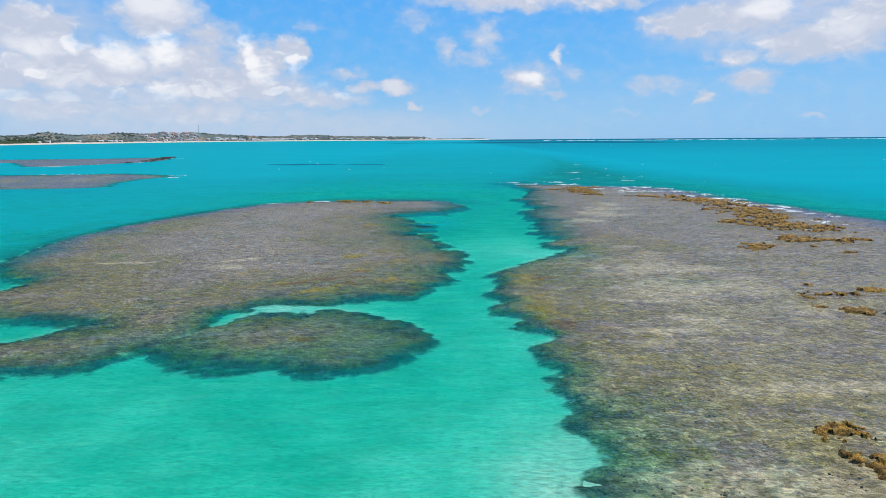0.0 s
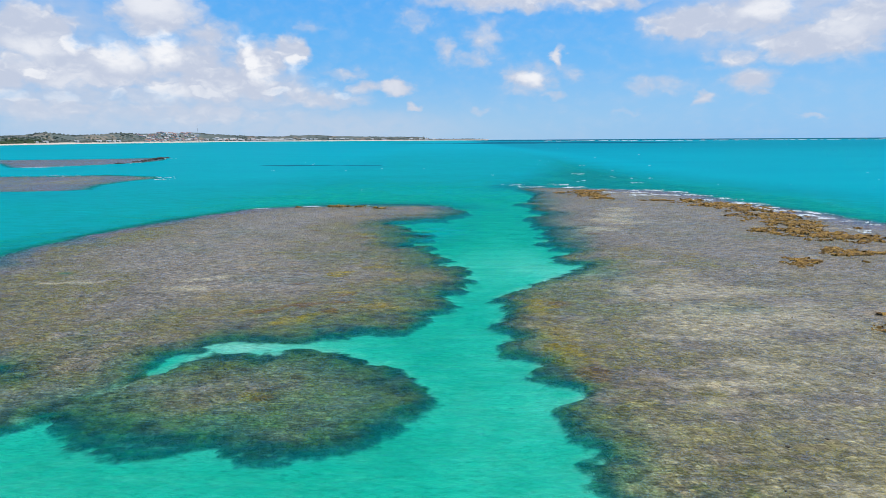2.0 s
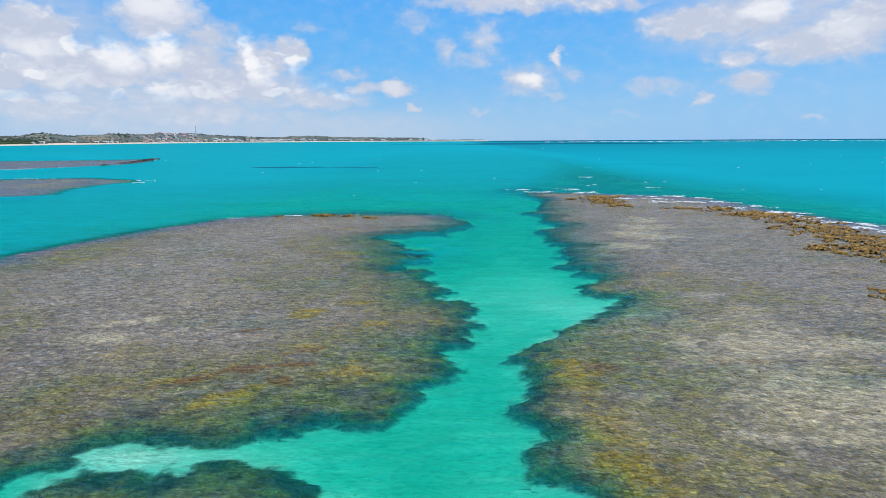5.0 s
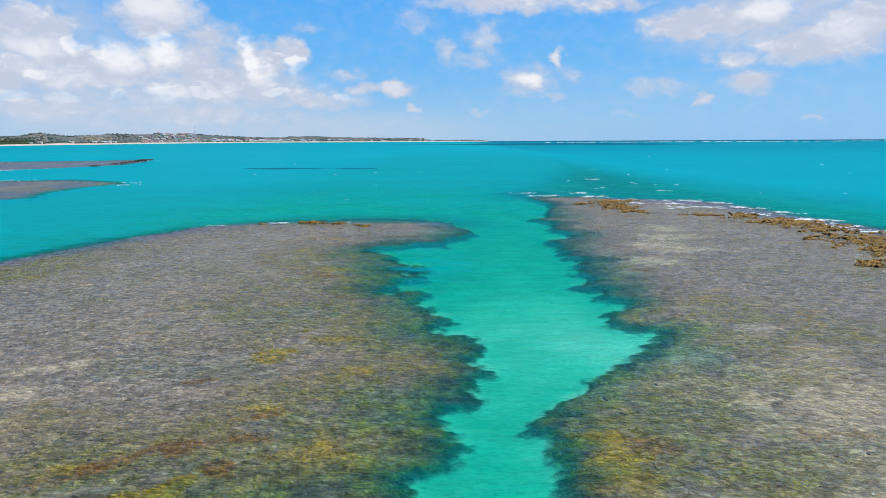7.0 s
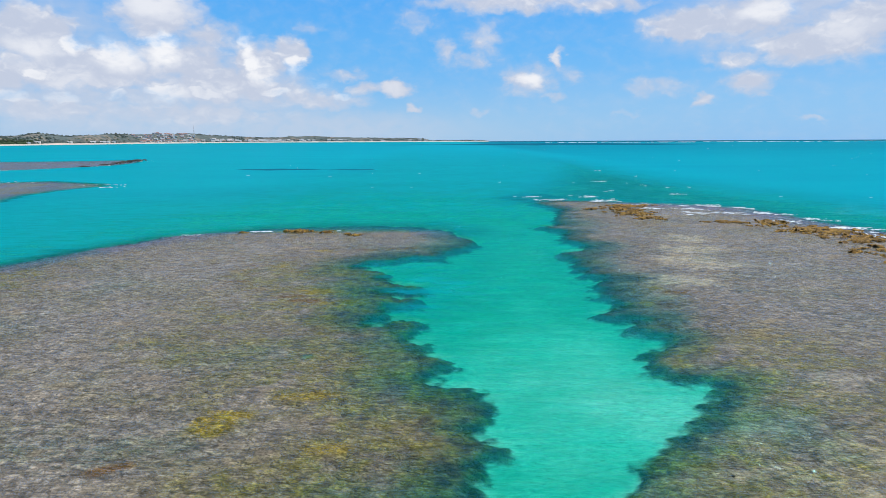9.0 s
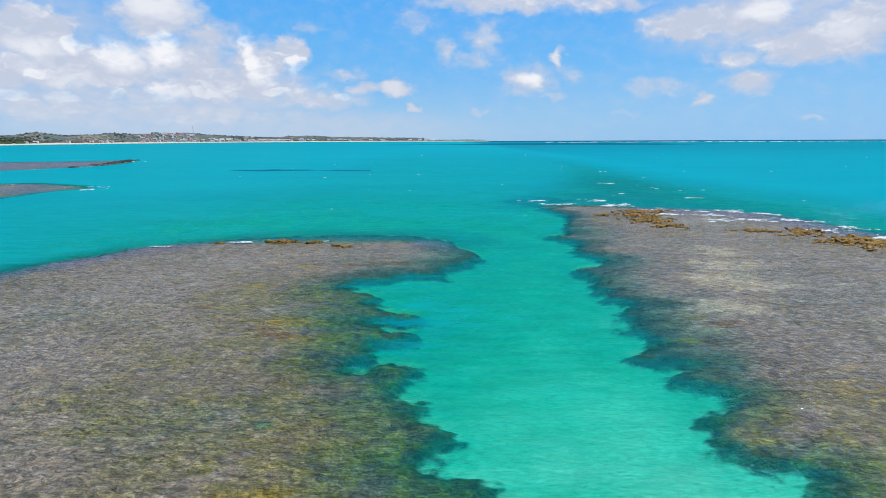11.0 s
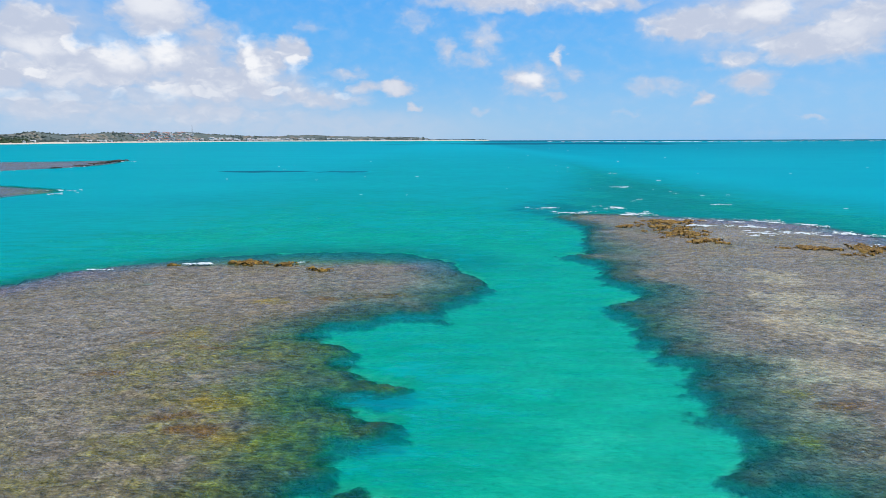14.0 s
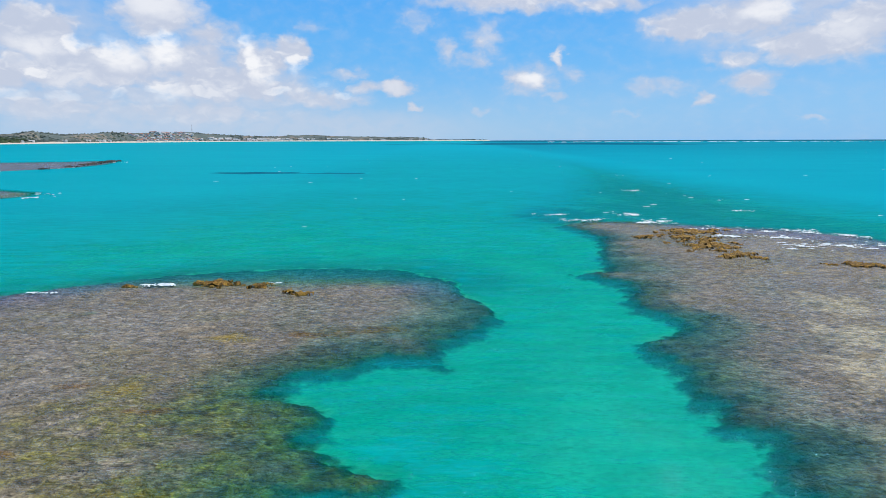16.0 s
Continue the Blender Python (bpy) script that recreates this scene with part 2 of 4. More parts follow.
WEST_REEF += [(-19.6, 75.5), (-17.2, 74.7), (-14.8, 76), (-11.6, 76.6), (-9.5, 76.2), (-8.2, 74.8), (-6.5, 73.2), (-3.2, 71.2), (-1.2, 67), (-0.8, 63.3), (-2.4, 59.8), (-4.9, 56.7),
              (-9.5, 54), (-12.1, 54.7), (-15.5, 56.5), (-18.3, 55.5), (-24.3, 55.7), (-25.8, 57.9), (-29, 59.2), (-30.7, 58), (-31, 56.2), (-34.5, 55.1), (-39.1, 55)]
WEST_REEF += [(-58, 53), (-60, 61), (-45.1, 64.3), (-42.2, 69.2), (-39, 70.8), (-43.5, 71.5), (-50, 71.2),
              (-66, 80), (-66, 87), (-61, 88.5), (-60, 93), (-65, 94.5), (-75, 107), (-79, 126), (-79, 142), (-76, 156), (-72, 173), (-66, 188),
              (-57, 205), (-40, 219), (-22, 224), (-6, 222.5), (2.7, 213.6), (4.1, 204.5)]
EAST_REEF = [(12, -20), (8.5, 30), (8.2, 35.3), (9.2, 36.9), (10.2, 38.7), (9.7, 41.4), (8.9, 43.2), (8.8, 45), (10.4, 47.2), (9.1, 49.3), (9.1, 53), (9.5, 55.7), (8.5, 57.2),
             (8.7, 60.5), (8, 65), (8, 69), (7.6, 73.6), (5.8, 75.2), (5.6, 77.6), (7.5, 79.9), (6.4, 81.4), (5.4, 83.8), (6.4, 86), (7.8, 88.5), (6.6, 91), (7.6, 92.8),
             (6.7, 95.7), (7.3, 97.2), (10.6, 101.5), (14.2, 106.8), (17.6, 110.8), (19.2, 112), (22.2, 115.6), (22.9, 118.2), (19.9, 119.7), (18.2, 121.8), (18.8, 125.8)]
EAST_REEF += [(21.9, 129.5), (23.8, 132), (20.8, 132.6), (19.6, 135), (21, 136.7), (23.6, 138), (19.5, 138.8), (18, 140.5), (21.9, 144.5), (20.9, 148), (19.9, 149.6), (21.5, 152),
              (21.4, 156), (22.3, 157.4), (24.2, 160), (19.8, 163), (22.4, 166), (20.4, 168), (22.2, 174), (20.9, 179), (21.4, 182.5), (26.8, 187), (27.6, 190.3), (24, 195),
              (26.5, 208), (21, 217), (27.2, 218.5), (28, 228), (33.5, 252), (28, 272), (36, 280), (50, 278), (64, 269), (79, 263), (88, 252), (91, 232)]
EAST_REEF += [(94, 213), (98, 197), (101, 182), (103, 166), (110, 140), (124, 105), (134, 60), (138, -20)]
FAR_REEF_A = [(-470, 560), (-380, 585), (-312, 494), (-284, 518), (-276, 537), (-266, 560), (-258, 585), (-264, 640), (-286, 705), (-312, 720), (-332, 700), (-360, 690), (-470, 672)]
FAR_REEF_B = [(-320, 262), (-187, 270), (-151, 273), (-143, 281), (-152, 308), (-152, 332), (-146, 350), (-150, 366), (-160, 372), (-189, 389), (-207, 379), (-330, 372)]
RIDGE = [(23, 283), (38, 330), (52, 420), (86, 740), (178, 1190), (215, 1420), (250, 1420), (196, 1010), (137, 690), (113, 450), (101, 310),
         (99, 250), (112, 185), (128, 120), (140, 40), (120, 20), (90, 200), (60, 262)]


# rounded mounds of coral off the wall of the western reef: x, y, radius
CORAL_MOUNDS = [(-3.6, 136.8, 1.6), (-3.0, 128.0, 1.4), (-3.6, 154.6, 1.6), (-4.4, 147.0, 2.0)]


def warp(x, y):
    a = 0.4 * fbm(x, y, 5.0, 3, 11) + 0.5 * fbm(x, y, 1.5, 4, 21, 0.6)
    b = 0.4 * fbm(x, y, 4.4, 3, 31) + 0.5 * fbm(x, y, 1.3, 4, 41, 0.6)
    return x + a, y + b


def sand_level(x, y):
    """Height of the sandy bottom."""
    d = 2.15 + 0.85 * smooth(110, 165, y) + 1.6 * smooth(190, 420, y) + 2.0 * smooth(400, 1500, y)
    d = d + 1.2 * smooth(-30, -110, x) + 3.0 * smooth(95, 170, x)
    d = d + 0.18 * fbm(x, y, 14.0, 3, 61)
    d = d - 1.0 * blob(x, y, 8, 34, 6, 13) - 0.3 * blob(x, y, 5, 62, 7, 16) - 0.4 * blob(x, y, 19, 114, 7, 5, 25)
    d = d - 1.35 * blob(x, y, -20, 76.8, 8, 3.0) - 0.6 * blob(x, y, 10, 125, 9, 22) - 0.35 * blob(x, y, 14, 165, 8, 20)
    d = d + 0.55 * blob(x, y, -1, 150, 8, 17) - 0.3 * smooth(60, 30, y)
    return -np.maximum(d, 0.35)


def reef_depth(x, y, warped=True):
    """Distance inside each reef and the height of the reef flat."""
    xw, yw = warp(x, y) if warped else (x, y)
    west, east = inside(xw, yw, WEST_REEF) - 0.9, inside(xw, yw, EAST_REEF) - 0.9
    fa, fb = inside(xw, yw, FAR_REEF_A), inside(xw, yw, FAR_REEF_B)
    for mx, my, mr in CORAL_MOUNDS:
        west = np.maximum(west, mr - np.hypot(xw - mx, (yw - my) * 1.1))
    east = east - 5.5 * blob(x, y, 10.6, 65.2, 1.5, 1.5)
    # a narrow sandy groove goes on from the inlet between the two western lobes
    along = np.clip((y - 58) / 16, 0, 1)
    west = west - (2.1 + 2.2 * fbm(x, y, 2.4, 3, 57)) * np.exp(-((x + 30.5 - 6.6 * along + 0.8 * vnoise(y / 3.0, y * 0, 59)) / 0.8) ** 2) * smooth(54, 58, y) * smooth(77, 73, y)
    rag = 0.6 * fbm(x * 0.8, y * 1.5, 2.2, 5, 51, 0.62)
    return west + rag, east + rag, fa, fb


def flat_level(x, y, d):
    """Height of the reef's top, d metres inside its edge."""
    patch = fbm(x, y, 9.0, 3, 71)
    rim = 0.55 + 0.2 * smooth(100, 135, y) * smooth(60, 35, x) * smooth(-60, -30, x)
    rim = rim + 0.75 * smooth(-42, -60, x) * smooth(85, 120, y)
    rim = np.where(x < -130, 0.45, rim)
    top = np.where(x < -130, 0.38, 0.24) + 0.10 * patch + rim * np.exp(-np.maximum(d, 0) / (2.6 + 0.8 * patch + np.where(x > 6, 1.5 * smooth(105, 150, y), 1.4 * smooth(-30, -10, x))))
    top = top + 0.2 * smooth(82, 74, y) * smooth(5, 0, x) * smooth(-60, -20, x) + 0.3 * blob(x, y, -24, 59, 9, 4)
    top = top + 1.5 * smooth(203, 220, y) * smooth(20, -5, x) * (x > -130) + 0.14 * blob(x, y, -6, 186, 11, 10) + 0.18 * blob(x, y, 4, 194, 6, 12)
    return -np.maximum(top, 0.06)


def bottom(x, y):
    """Height of whatever lies on the bottom, without its fine relief."""
    sand = sand_level(x, y)
    xw, yw = warp(x, y)
    ridge = inside(xw, yw, RIDGE) - 34 * smooth(330, 760, y)
    sand = np.maximum(sand, -(2.8 + 0.5 * smooth(300, 500, y) + 1.0 * smooth(500, 1300, y)) * smooth(-8, 26, ridge) + sand * (1 - smooth(-8, 26, ridge)))
    d = np.maximum.reduce(reef_depth(x, y))
    s = smooth(-1.9, 0.9, d)
    return sand * (1 - s) + flat_level(x, y, d) * s, d, ridge, sand


SHALLOW = 0.36  # water bends sight upwards: the bottom is set at the height where it appears


def axis(lo, hi, step, grow=None, start=None):
    """Grid lines from lo to hi; past start the step grows with distance."""
    out, v = [lo], lo
    while v < hi:
        v += step if start is None or v < start else step * (1 + (v - start) * grow)
        out.append(min(v, hi))
    return np.array(out)


def far_axis(core_lo, core_hi, step, reach):
    core = np.arange(core_lo, core_hi + step / 2, step)
    out, gap, v = [], step, 0.0
    while v < reach:
        gap = min(gap * 1.13, 160)
        v += gap
        out.append(v)
    out = np.array(out)
    return np.concatenate([(core_lo - out)[::-1], core, core_hi + out])


def sheet(name, xs, ys, z, keep=None, fields=None, cells=None):
    """A mesh over a grid of xs by ys; keep says which points stay."""
    nx, ny = len(xs), len(ys)
    X, Y = np.meshgrid(xs, ys)
    co = np.stack([X.ravel(), Y.ravel(), np.asarray(z).ravel()], 1)
    i = np.arange(nx * ny).reshape(ny, nx)
    quad = np.stack([i[:-1, :-1], i[:-1, 1:], i[1:, 1:], i[1:, :-1]], -1).reshape(-1, 4)
    used = np.arange(nx * ny)
    if keep is not None or cells is not None:
        quad = quad[keep.ravel()[quad].all(1)] if cells is None else quad[cells.ravel()]
        used, quad = np.unique(quad, return_inverse=True)
        quad = quad.reshape(-1, 4)
    mesh = bpy.data.meshes.new(name)
    mesh.vertices.add(len(used))
    mesh.vertices.foreach_set("co", co[used].astype(np.float32).ravel())
    mesh.loops.add(quad.size)
    mesh.loops.foreach_set("vertex_index", quad.astype(np.int32).ravel())
    mesh.polygons.add(len(quad))
    mesh.polygons.foreach_set("loop_start", np.arange(0, quad.size, 4, dtype=np.int32))
    mesh.update(calc_edges=True)
    mesh.polygons.foreach_set("use_smooth", np.ones(len(quad), bool))
    for key, f in (fields or {}).items():
        at = mesh.attributes.new(key, "FLOAT", "POINT")
        at.data.foreach_set("value", np.asarray(f).ravel()[used].astype(np.float32))
    mesh.validate()
    return mesh


# ---------------------------------------------------------------- materials
def material(name):
    m = bpy.data.materials.new(name)
    m.use_nodes = True
    return m, Nodes(m.node_tree)


def finish(n, colour, rough, bump=None, strength=0.5, distance=0.05, spec=0.3):
    b = n.put("ShaderNodeBsdfPrincipled")
    n.feed(b.inputs["Base Color"], colour if isinstance(colour, bpy.types.NodeSocket) else (*colour, 1))
    n.feed(b.inputs["Roughness"], rough)
    b.inputs["Specular IOR Level"].default_value = spec
    if bump is not None:
        k = n.put("ShaderNodeBump")
        k.inputs["Strength"].default_value, k.inputs["Distance"].default_value = strength, distance
        n.link(bump, k.inputs["Height"])
        n.link(k.outputs[0], b.inputs["Normal"])
    n.link(b.outputs[0], n.put("ShaderNodeOutputMaterial").inputs[0])


def place(n):
    return n.put("ShaderNodeNewGeometry").outputs["Position"]


def water_material():
    m, n = material("sea_water")
    pos = place(n)
    depth = n.attr("depth")
    ripple = n.noise(n.stretch(pos, 1.1, 3.2), 1.0, 4.0, 0.62, 0.6)
    chop = n.noise(n.stretch(pos, 0.16, 0.5), 1.0, 3.0, 0.5, 0.3)
    height = n.math("ADD", n.math("MULTIPLY", ripple, 0.16), n.math("MULTIPLY", chop, 0.35))
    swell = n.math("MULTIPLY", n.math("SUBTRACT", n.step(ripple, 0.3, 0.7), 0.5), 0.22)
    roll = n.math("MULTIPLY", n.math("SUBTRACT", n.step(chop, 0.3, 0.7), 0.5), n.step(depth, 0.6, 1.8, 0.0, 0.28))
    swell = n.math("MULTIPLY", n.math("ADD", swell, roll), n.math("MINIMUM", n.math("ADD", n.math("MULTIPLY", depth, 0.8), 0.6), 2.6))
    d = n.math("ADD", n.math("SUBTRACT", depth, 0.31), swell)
    d = n.math("MAXIMUM", d, 0.0)
    bump = n.put("ShaderNodeBump")
    bump.inputs["Strength"].default_value, bump.inputs["Distance"].default_value = 1.0, 1.0
    n.link(height, bump.inputs["Height"])
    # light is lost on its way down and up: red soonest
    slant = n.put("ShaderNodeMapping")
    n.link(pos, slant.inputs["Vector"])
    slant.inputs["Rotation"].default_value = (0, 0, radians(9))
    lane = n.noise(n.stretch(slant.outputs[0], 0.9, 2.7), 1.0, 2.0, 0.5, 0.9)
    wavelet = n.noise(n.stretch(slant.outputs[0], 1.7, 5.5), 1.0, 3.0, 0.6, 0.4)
    # bright and dark of light gathered by ripples, multiplied into the tint
    ripple_light = n.math("ADD", n.step(lane, 0.38, 0.58, -0.22, 0.09), n.step(wavelet, 0.38, 0.62, -0.15, 0.12))
    lens = n.math("ADD", 1.0, n.math("MULTIPLY", ripple_light, n.math("MULTIPLY", n.step(depth, 0.14, 0.40, 0.65, 1.1), n.step(depth, 0.5, 1.4, 1.0, 0.3))))
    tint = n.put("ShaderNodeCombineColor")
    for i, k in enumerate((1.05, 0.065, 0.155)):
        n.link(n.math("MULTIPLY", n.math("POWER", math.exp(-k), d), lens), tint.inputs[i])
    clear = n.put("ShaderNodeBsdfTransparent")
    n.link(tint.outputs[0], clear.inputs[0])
    drift = n.noise(n.stretch(pos, 0.006, 0.022), 1.0, 4.0, 0.55)
    deep = n.mix(n.step(d, 2.5, 3.5), (0.0, 0.385, 0.365), (0.0, 0.46, 0.535))
    deep = n.mix(n.step(d, 4.5, 14.0), deep, (0.0, 0.12, 0.17))
    deep = n.mix(n.step(drift, 0.3, 0.75), deep, n.vec("MULTIPLY", deep, (0.88, 0.92, 0.95)))
    murk = n.put("ShaderNodeBsdfDiffuse")
    n.link(deep, murk.inputs[0]), n.link(bump.outputs[0], murk.inputs["Normal"])
    body = n.put("ShaderNodeMixShader")
    n.link(n.math("SUBTRACT", 1.0, n.math("POWER", math.exp(-0.045), n.math("MULTIPLY", d, n.math("ADD", d, 0.9)))), body.inputs[0])
    n.link(clear.outputs[0], body.inputs[1]), n.link(murk.outputs[0], body.inputs[2])
    gloss = n.put("ShaderNodeBsdfGlossy")
    gloss.inputs["Roughness"].default_value = 0.06
    gloss.inputs["Color"].default_value = (0.22, 0.58, 0.82, 1)
    n.link(bump.outputs[0], gloss.inputs["Normal"])
    fres = n.put("ShaderNodeFresnel")
    fres.inputs[0].default_value = 1.33
    n.link(bump.outputs[0], fres.inputs["Normal"])
    top = n.put("ShaderNodeMixShader")
    n.link(n.math("MINIMUM", n.math("MULTIPLY", fres.outputs[0], 0.48), 0.165), top.inputs[0])
    n.link(body.outputs[0], top.inputs[1]), n.link(gloss.outputs[0], top.inputs[2])
    n.link(top.outputs[0], n.put("ShaderNodeOutputMaterial").inputs[0])
    return m


def sand_colour(n, pos):
    big, small = n.noise(pos, 0.18, 4.0), n.noise(n.stretch(pos, 1.0, 2.2), 1.6, 5.0, 0.65)
    c = n.mix(n.step(big, 0.3, 0.7), (0.68, 0.62, 0.49), (0.80, 0.74, 0.61))
    return n.mix(n.step(small, 0.50, 0.64), c, (0.60, 0.555, 0.44)), small


def sand_material():
    m, n = material("sea_sand")
    pos = place(n)
    c, small = sand_colour(n, pos)
    c = n.mix(n.attr("weed"), c, n.mix(n.step(n.noise(pos, 0.4, 5.0), 0.35, 0.65), (0.02, 0.075, 0.17), (0.05, 0.13, 0.27)))
    finish(n, c, 0.9, small, 0.5, 0.06)
    return m


def reef_material():
    m, n = material("coral_rock")
    pos = place(n)
    wide, mid = n.noise(pos, 0.11, 5.0, 0.6), n.noise(pos, 0.7, 6.0, 0.62)
    fine = n.noise(n.stretch(pos, 1.0, 1.3), 4.2, 6.0, 0.7)

    def heads(scale):
        cell = n.put("ShaderNodeTexVoronoi")
        shift = n.put("ShaderNodeTexNoise")
        n.link(pos, shift.inputs["Vector"])
        shift.inputs["Scale"].default_value = 1.7
        n.link(n.vec("ADD", pos, n.vec("MULTIPLY", shift.outputs["Color"], (0.5, 0.5, 0.0))), cell.inputs["Vector"])
        cell.inputs["Scale"].default_value = scale
        return cell

    cell, nub = heads(1.5), heads(3.4)
    c = n.mix(n.step(wide, 0.3, 0.7), (0.355, 0.285, 0.192), (0.455, 0.37, 0.258))
    c = n.mix(n.step(mid, 0.34, 0.62), n.vec("MULTIPLY", c, (0.80, 0.79, 0.77)), c)
    # paler inner flat: the distant sky sheen is put into its colour
    c = n.mix(n.math("MULTIPLY", n.attr("core_sheen"), n.step(wide, 0.25, 0.6, 0.4, 0.8)), c, n.mix(n.step(mid, 0.3, 0.65), (0.43, 0.355, 0.258), (0.53, 0.445, 0.335)))
    c = n.mix(n.math("MULTIPLY", n.attr("coral"), 0.88), c, n.mix(n.step(mid, 0.35, 0.65), (0.062, 0.066, 0.04), (0.145, 0.135, 0.07)))
    c = n.mix(n.math("MULTIPLY", n.attr("olive"), n.step(mid, 0.3, 0.66, 0.1, 0.9)), c, n.mix(n.step(fine, 0.35, 0.65), (0.20, 0.18, 0.03), (0.45, 0.405, 0.065)))
    c = n.mix(n.attr("tan"), c, n.mix(n.step(fine, 0.32, 0.62), (0.31, 0.26, 0.085), (0.62, 0.53, 0.25)))
    c = n.mix(n.attr("yellow"), c, n.mix(n.step(fine, 0.3, 0.7), (0.30, 0.205, 0.016), (0.66, 0.47, 0.03)))
    c = n.mix(n.attr("rust"), c, n.mix(n.step(fine, 0.3, 0.7), (0.17, 0.08, 0.018), (0.48, 0.245, 0.04)))
    # lavender of sky reflected in the shallows, put into the reef's colour
    c = n.mix(n.attr("sky_mauve"), c, n.mix(n.step(mid, 0.3, 0.7), (0.20, 0.185, 0.26), (0.38, 0.345, 0.43)))
    c = n.mix(n.attr("sand"), c, n.mix(n.step(fine, 0.3, 0.7), (0.50, 0.415, 0.25), (0.71, 0.60, 0.38)))
    # rim painted dark teal, for deep water and reflected sky over the wall
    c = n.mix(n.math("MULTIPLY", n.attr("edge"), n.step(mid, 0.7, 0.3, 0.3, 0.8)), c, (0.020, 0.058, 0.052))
    # coral heads, each of its own tone; shade in the gaps between them is painted dark
    shade = n.put("ShaderNodeSeparateColor")
    n.link(cell.outputs["Color"], shade.inputs[0])
    c = n.vec("MULTIPLY", c, n.mix(n.step(shade.outputs[0], 0.0, 1.0, smooth=False), (0.68, 0.68, 0.67), (1.22, 1.22, 1.21)))
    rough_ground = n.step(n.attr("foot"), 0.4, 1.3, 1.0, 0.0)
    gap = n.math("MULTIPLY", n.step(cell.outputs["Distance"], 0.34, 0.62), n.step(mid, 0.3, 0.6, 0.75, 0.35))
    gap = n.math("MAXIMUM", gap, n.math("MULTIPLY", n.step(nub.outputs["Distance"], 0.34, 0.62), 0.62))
    # hollows darkened in the colour too, as shade of pits and water ripples
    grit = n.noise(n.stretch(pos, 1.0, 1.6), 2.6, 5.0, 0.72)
    pit_shade = n.math("MULTIPLY", n.step(grit, 0.43, 0.34), 0.85)
    c = n.mix(n.math("MULTIPLY", n.math("MAXIMUM", gap, pit_shade), n.math("MULTIPLY", rough_ground, n.step(n.attr("sand"), 0.0, 0.8, 0.9, 0.25))), c, n.vec("MULTIPLY", c, (0.30, 0.32, 0.34)))
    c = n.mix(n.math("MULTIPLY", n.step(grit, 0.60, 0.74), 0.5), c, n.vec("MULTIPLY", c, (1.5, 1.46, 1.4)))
    drift = n.noise(n.stretch(pos, 0.8, 1.3), 1.1, 5.0, 0.68)
    c = n.mix(n.step(n.math("ADD", n.attr("foot"), n.math("MULTIPLY", n.math("SUBTRACT", drift, 0.5), 1.3)), 0.0, 1.15), c, sand_colour(n, pos)[0])
    h = n.math("ADD", n.math("MULTIPLY", fine, 0.5), n.math("ADD", n.math("MULTIPLY", mid, 0.5), n.math("MULTIPLY", cell.outputs["Distance"], -0.8)))
    h = n.math("SUBTRACT", h, n.math("MULTIPLY", nub.outputs["Distance"], 0.4))
    h = n.math("MULTIPLY", n.math("ADD", h, n.math("MULTIPLY", grit, 0.5)), n.step(n.attr("foot"), 0.2, 1.0, 1.0, 0.08))
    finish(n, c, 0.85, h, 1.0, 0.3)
    return m


def rock_material():
    m, n = material("weed_covered_rock")
    pos = place(n)
    a, b = n.noise(pos, 1.1, 5.0, 0.6), n.noise(pos, 6.0, 5.0, 0.7)
    c = n.mix(n.step(a, 0.35, 0.68), (0.16, 0.085, 0.016), (0.54, 0.305, 0.044))
    # low parts of the bump painted near black, for shade in the cracks
    c = n.mix(n.step(b, 0.47, 0.35), c, (0.030, 0.018, 0.010))
    c = n.mix(n.step(b, 0.6, 0.8), c, (0.36, 0.25, 0.08))
    finish(n, c, 0.75, b, 1.0, 0.25)
    return m


def foam_material():
    m, n = material("sea_foam")
    pos = place(n)
    b = n.noise(pos, 3.0, 5.0, 0.7)
    finish(n, n.mix(n.step(b, 0.3, 0.7), (0.62, 0.72, 0.75), (0.9, 0.93, 0.94)), 0.6, b, 0.6, 0.1)
    return m


def plain(name, a, b, scale, rough=0.85, bump=0.3):
    m, n = material(name)
    v = n.noise(place(n), scale, 5.0, 0.6)
    finish(n, n.mix(n.step(v, 0.3, 0.7), a, b), rough, v, bump, 0.3 / scale)
    return m


WATER, SAND, REEF, ROCK, FOAM = water_material(), sand_material(), reef_material(), rock_material(), foam_material()

# ---------------------------------------------------------------- bottom, water, reefs
xs, ys = far_axis(-140, 140, 1.0, 5200), far_axis(-60, 300, 1.0, 4620)
ys = ys[ys > -900]
X, Y = np.meshgrid(xs, ys)
B, D, R, S = bottom(X, Y)
Z = SHALLOW * S
weed = smooth(-24, 26, R + 10 * fbm(X, Y, 20.0, 4, 81)) * smooth(60, 140, Y + 40 * (X > 95)) * (0.7 - 0.3 * smooth(270, 640, Y))
for cx, cy, rx, ry in ((-100, 511, 26, 9), (-60, 560, 12, 6), (480, 2850, 260, 130), (150, 2300, 200, 60), (34, 300, 14, 24)):
    weed = np.maximum(weed, 0.8 * smooth(0.25, 0.6, blob(X, Y, cx, cy, rx, ry) + 0.15 * fbm(X, Y, rx / 3, 3, 91)))
west, east = reef_depth(X, Y)[:2]
weed = np.maximum(weed, 0.7 * smooth(-22, -2, east + 4 * fbm(X, Y, 8.0, 3, 95)) * smooth(50, 62, X) * smooth(80, 120, Y))
weed = np.maximum(weed, 0.65 * smooth(-20, 0, west + 3 * fbm(X, Y, 8.0, 3, 93)) * np.maximum(smooth(-48, -62, X) * smooth(85, 110, Y), 0.8 * smooth(200, 212, Y)))
ground = new("ground", sheet("ground", xs, ys, Z, fields={"weed": weed}))
ground.data.materials.append(SAND)
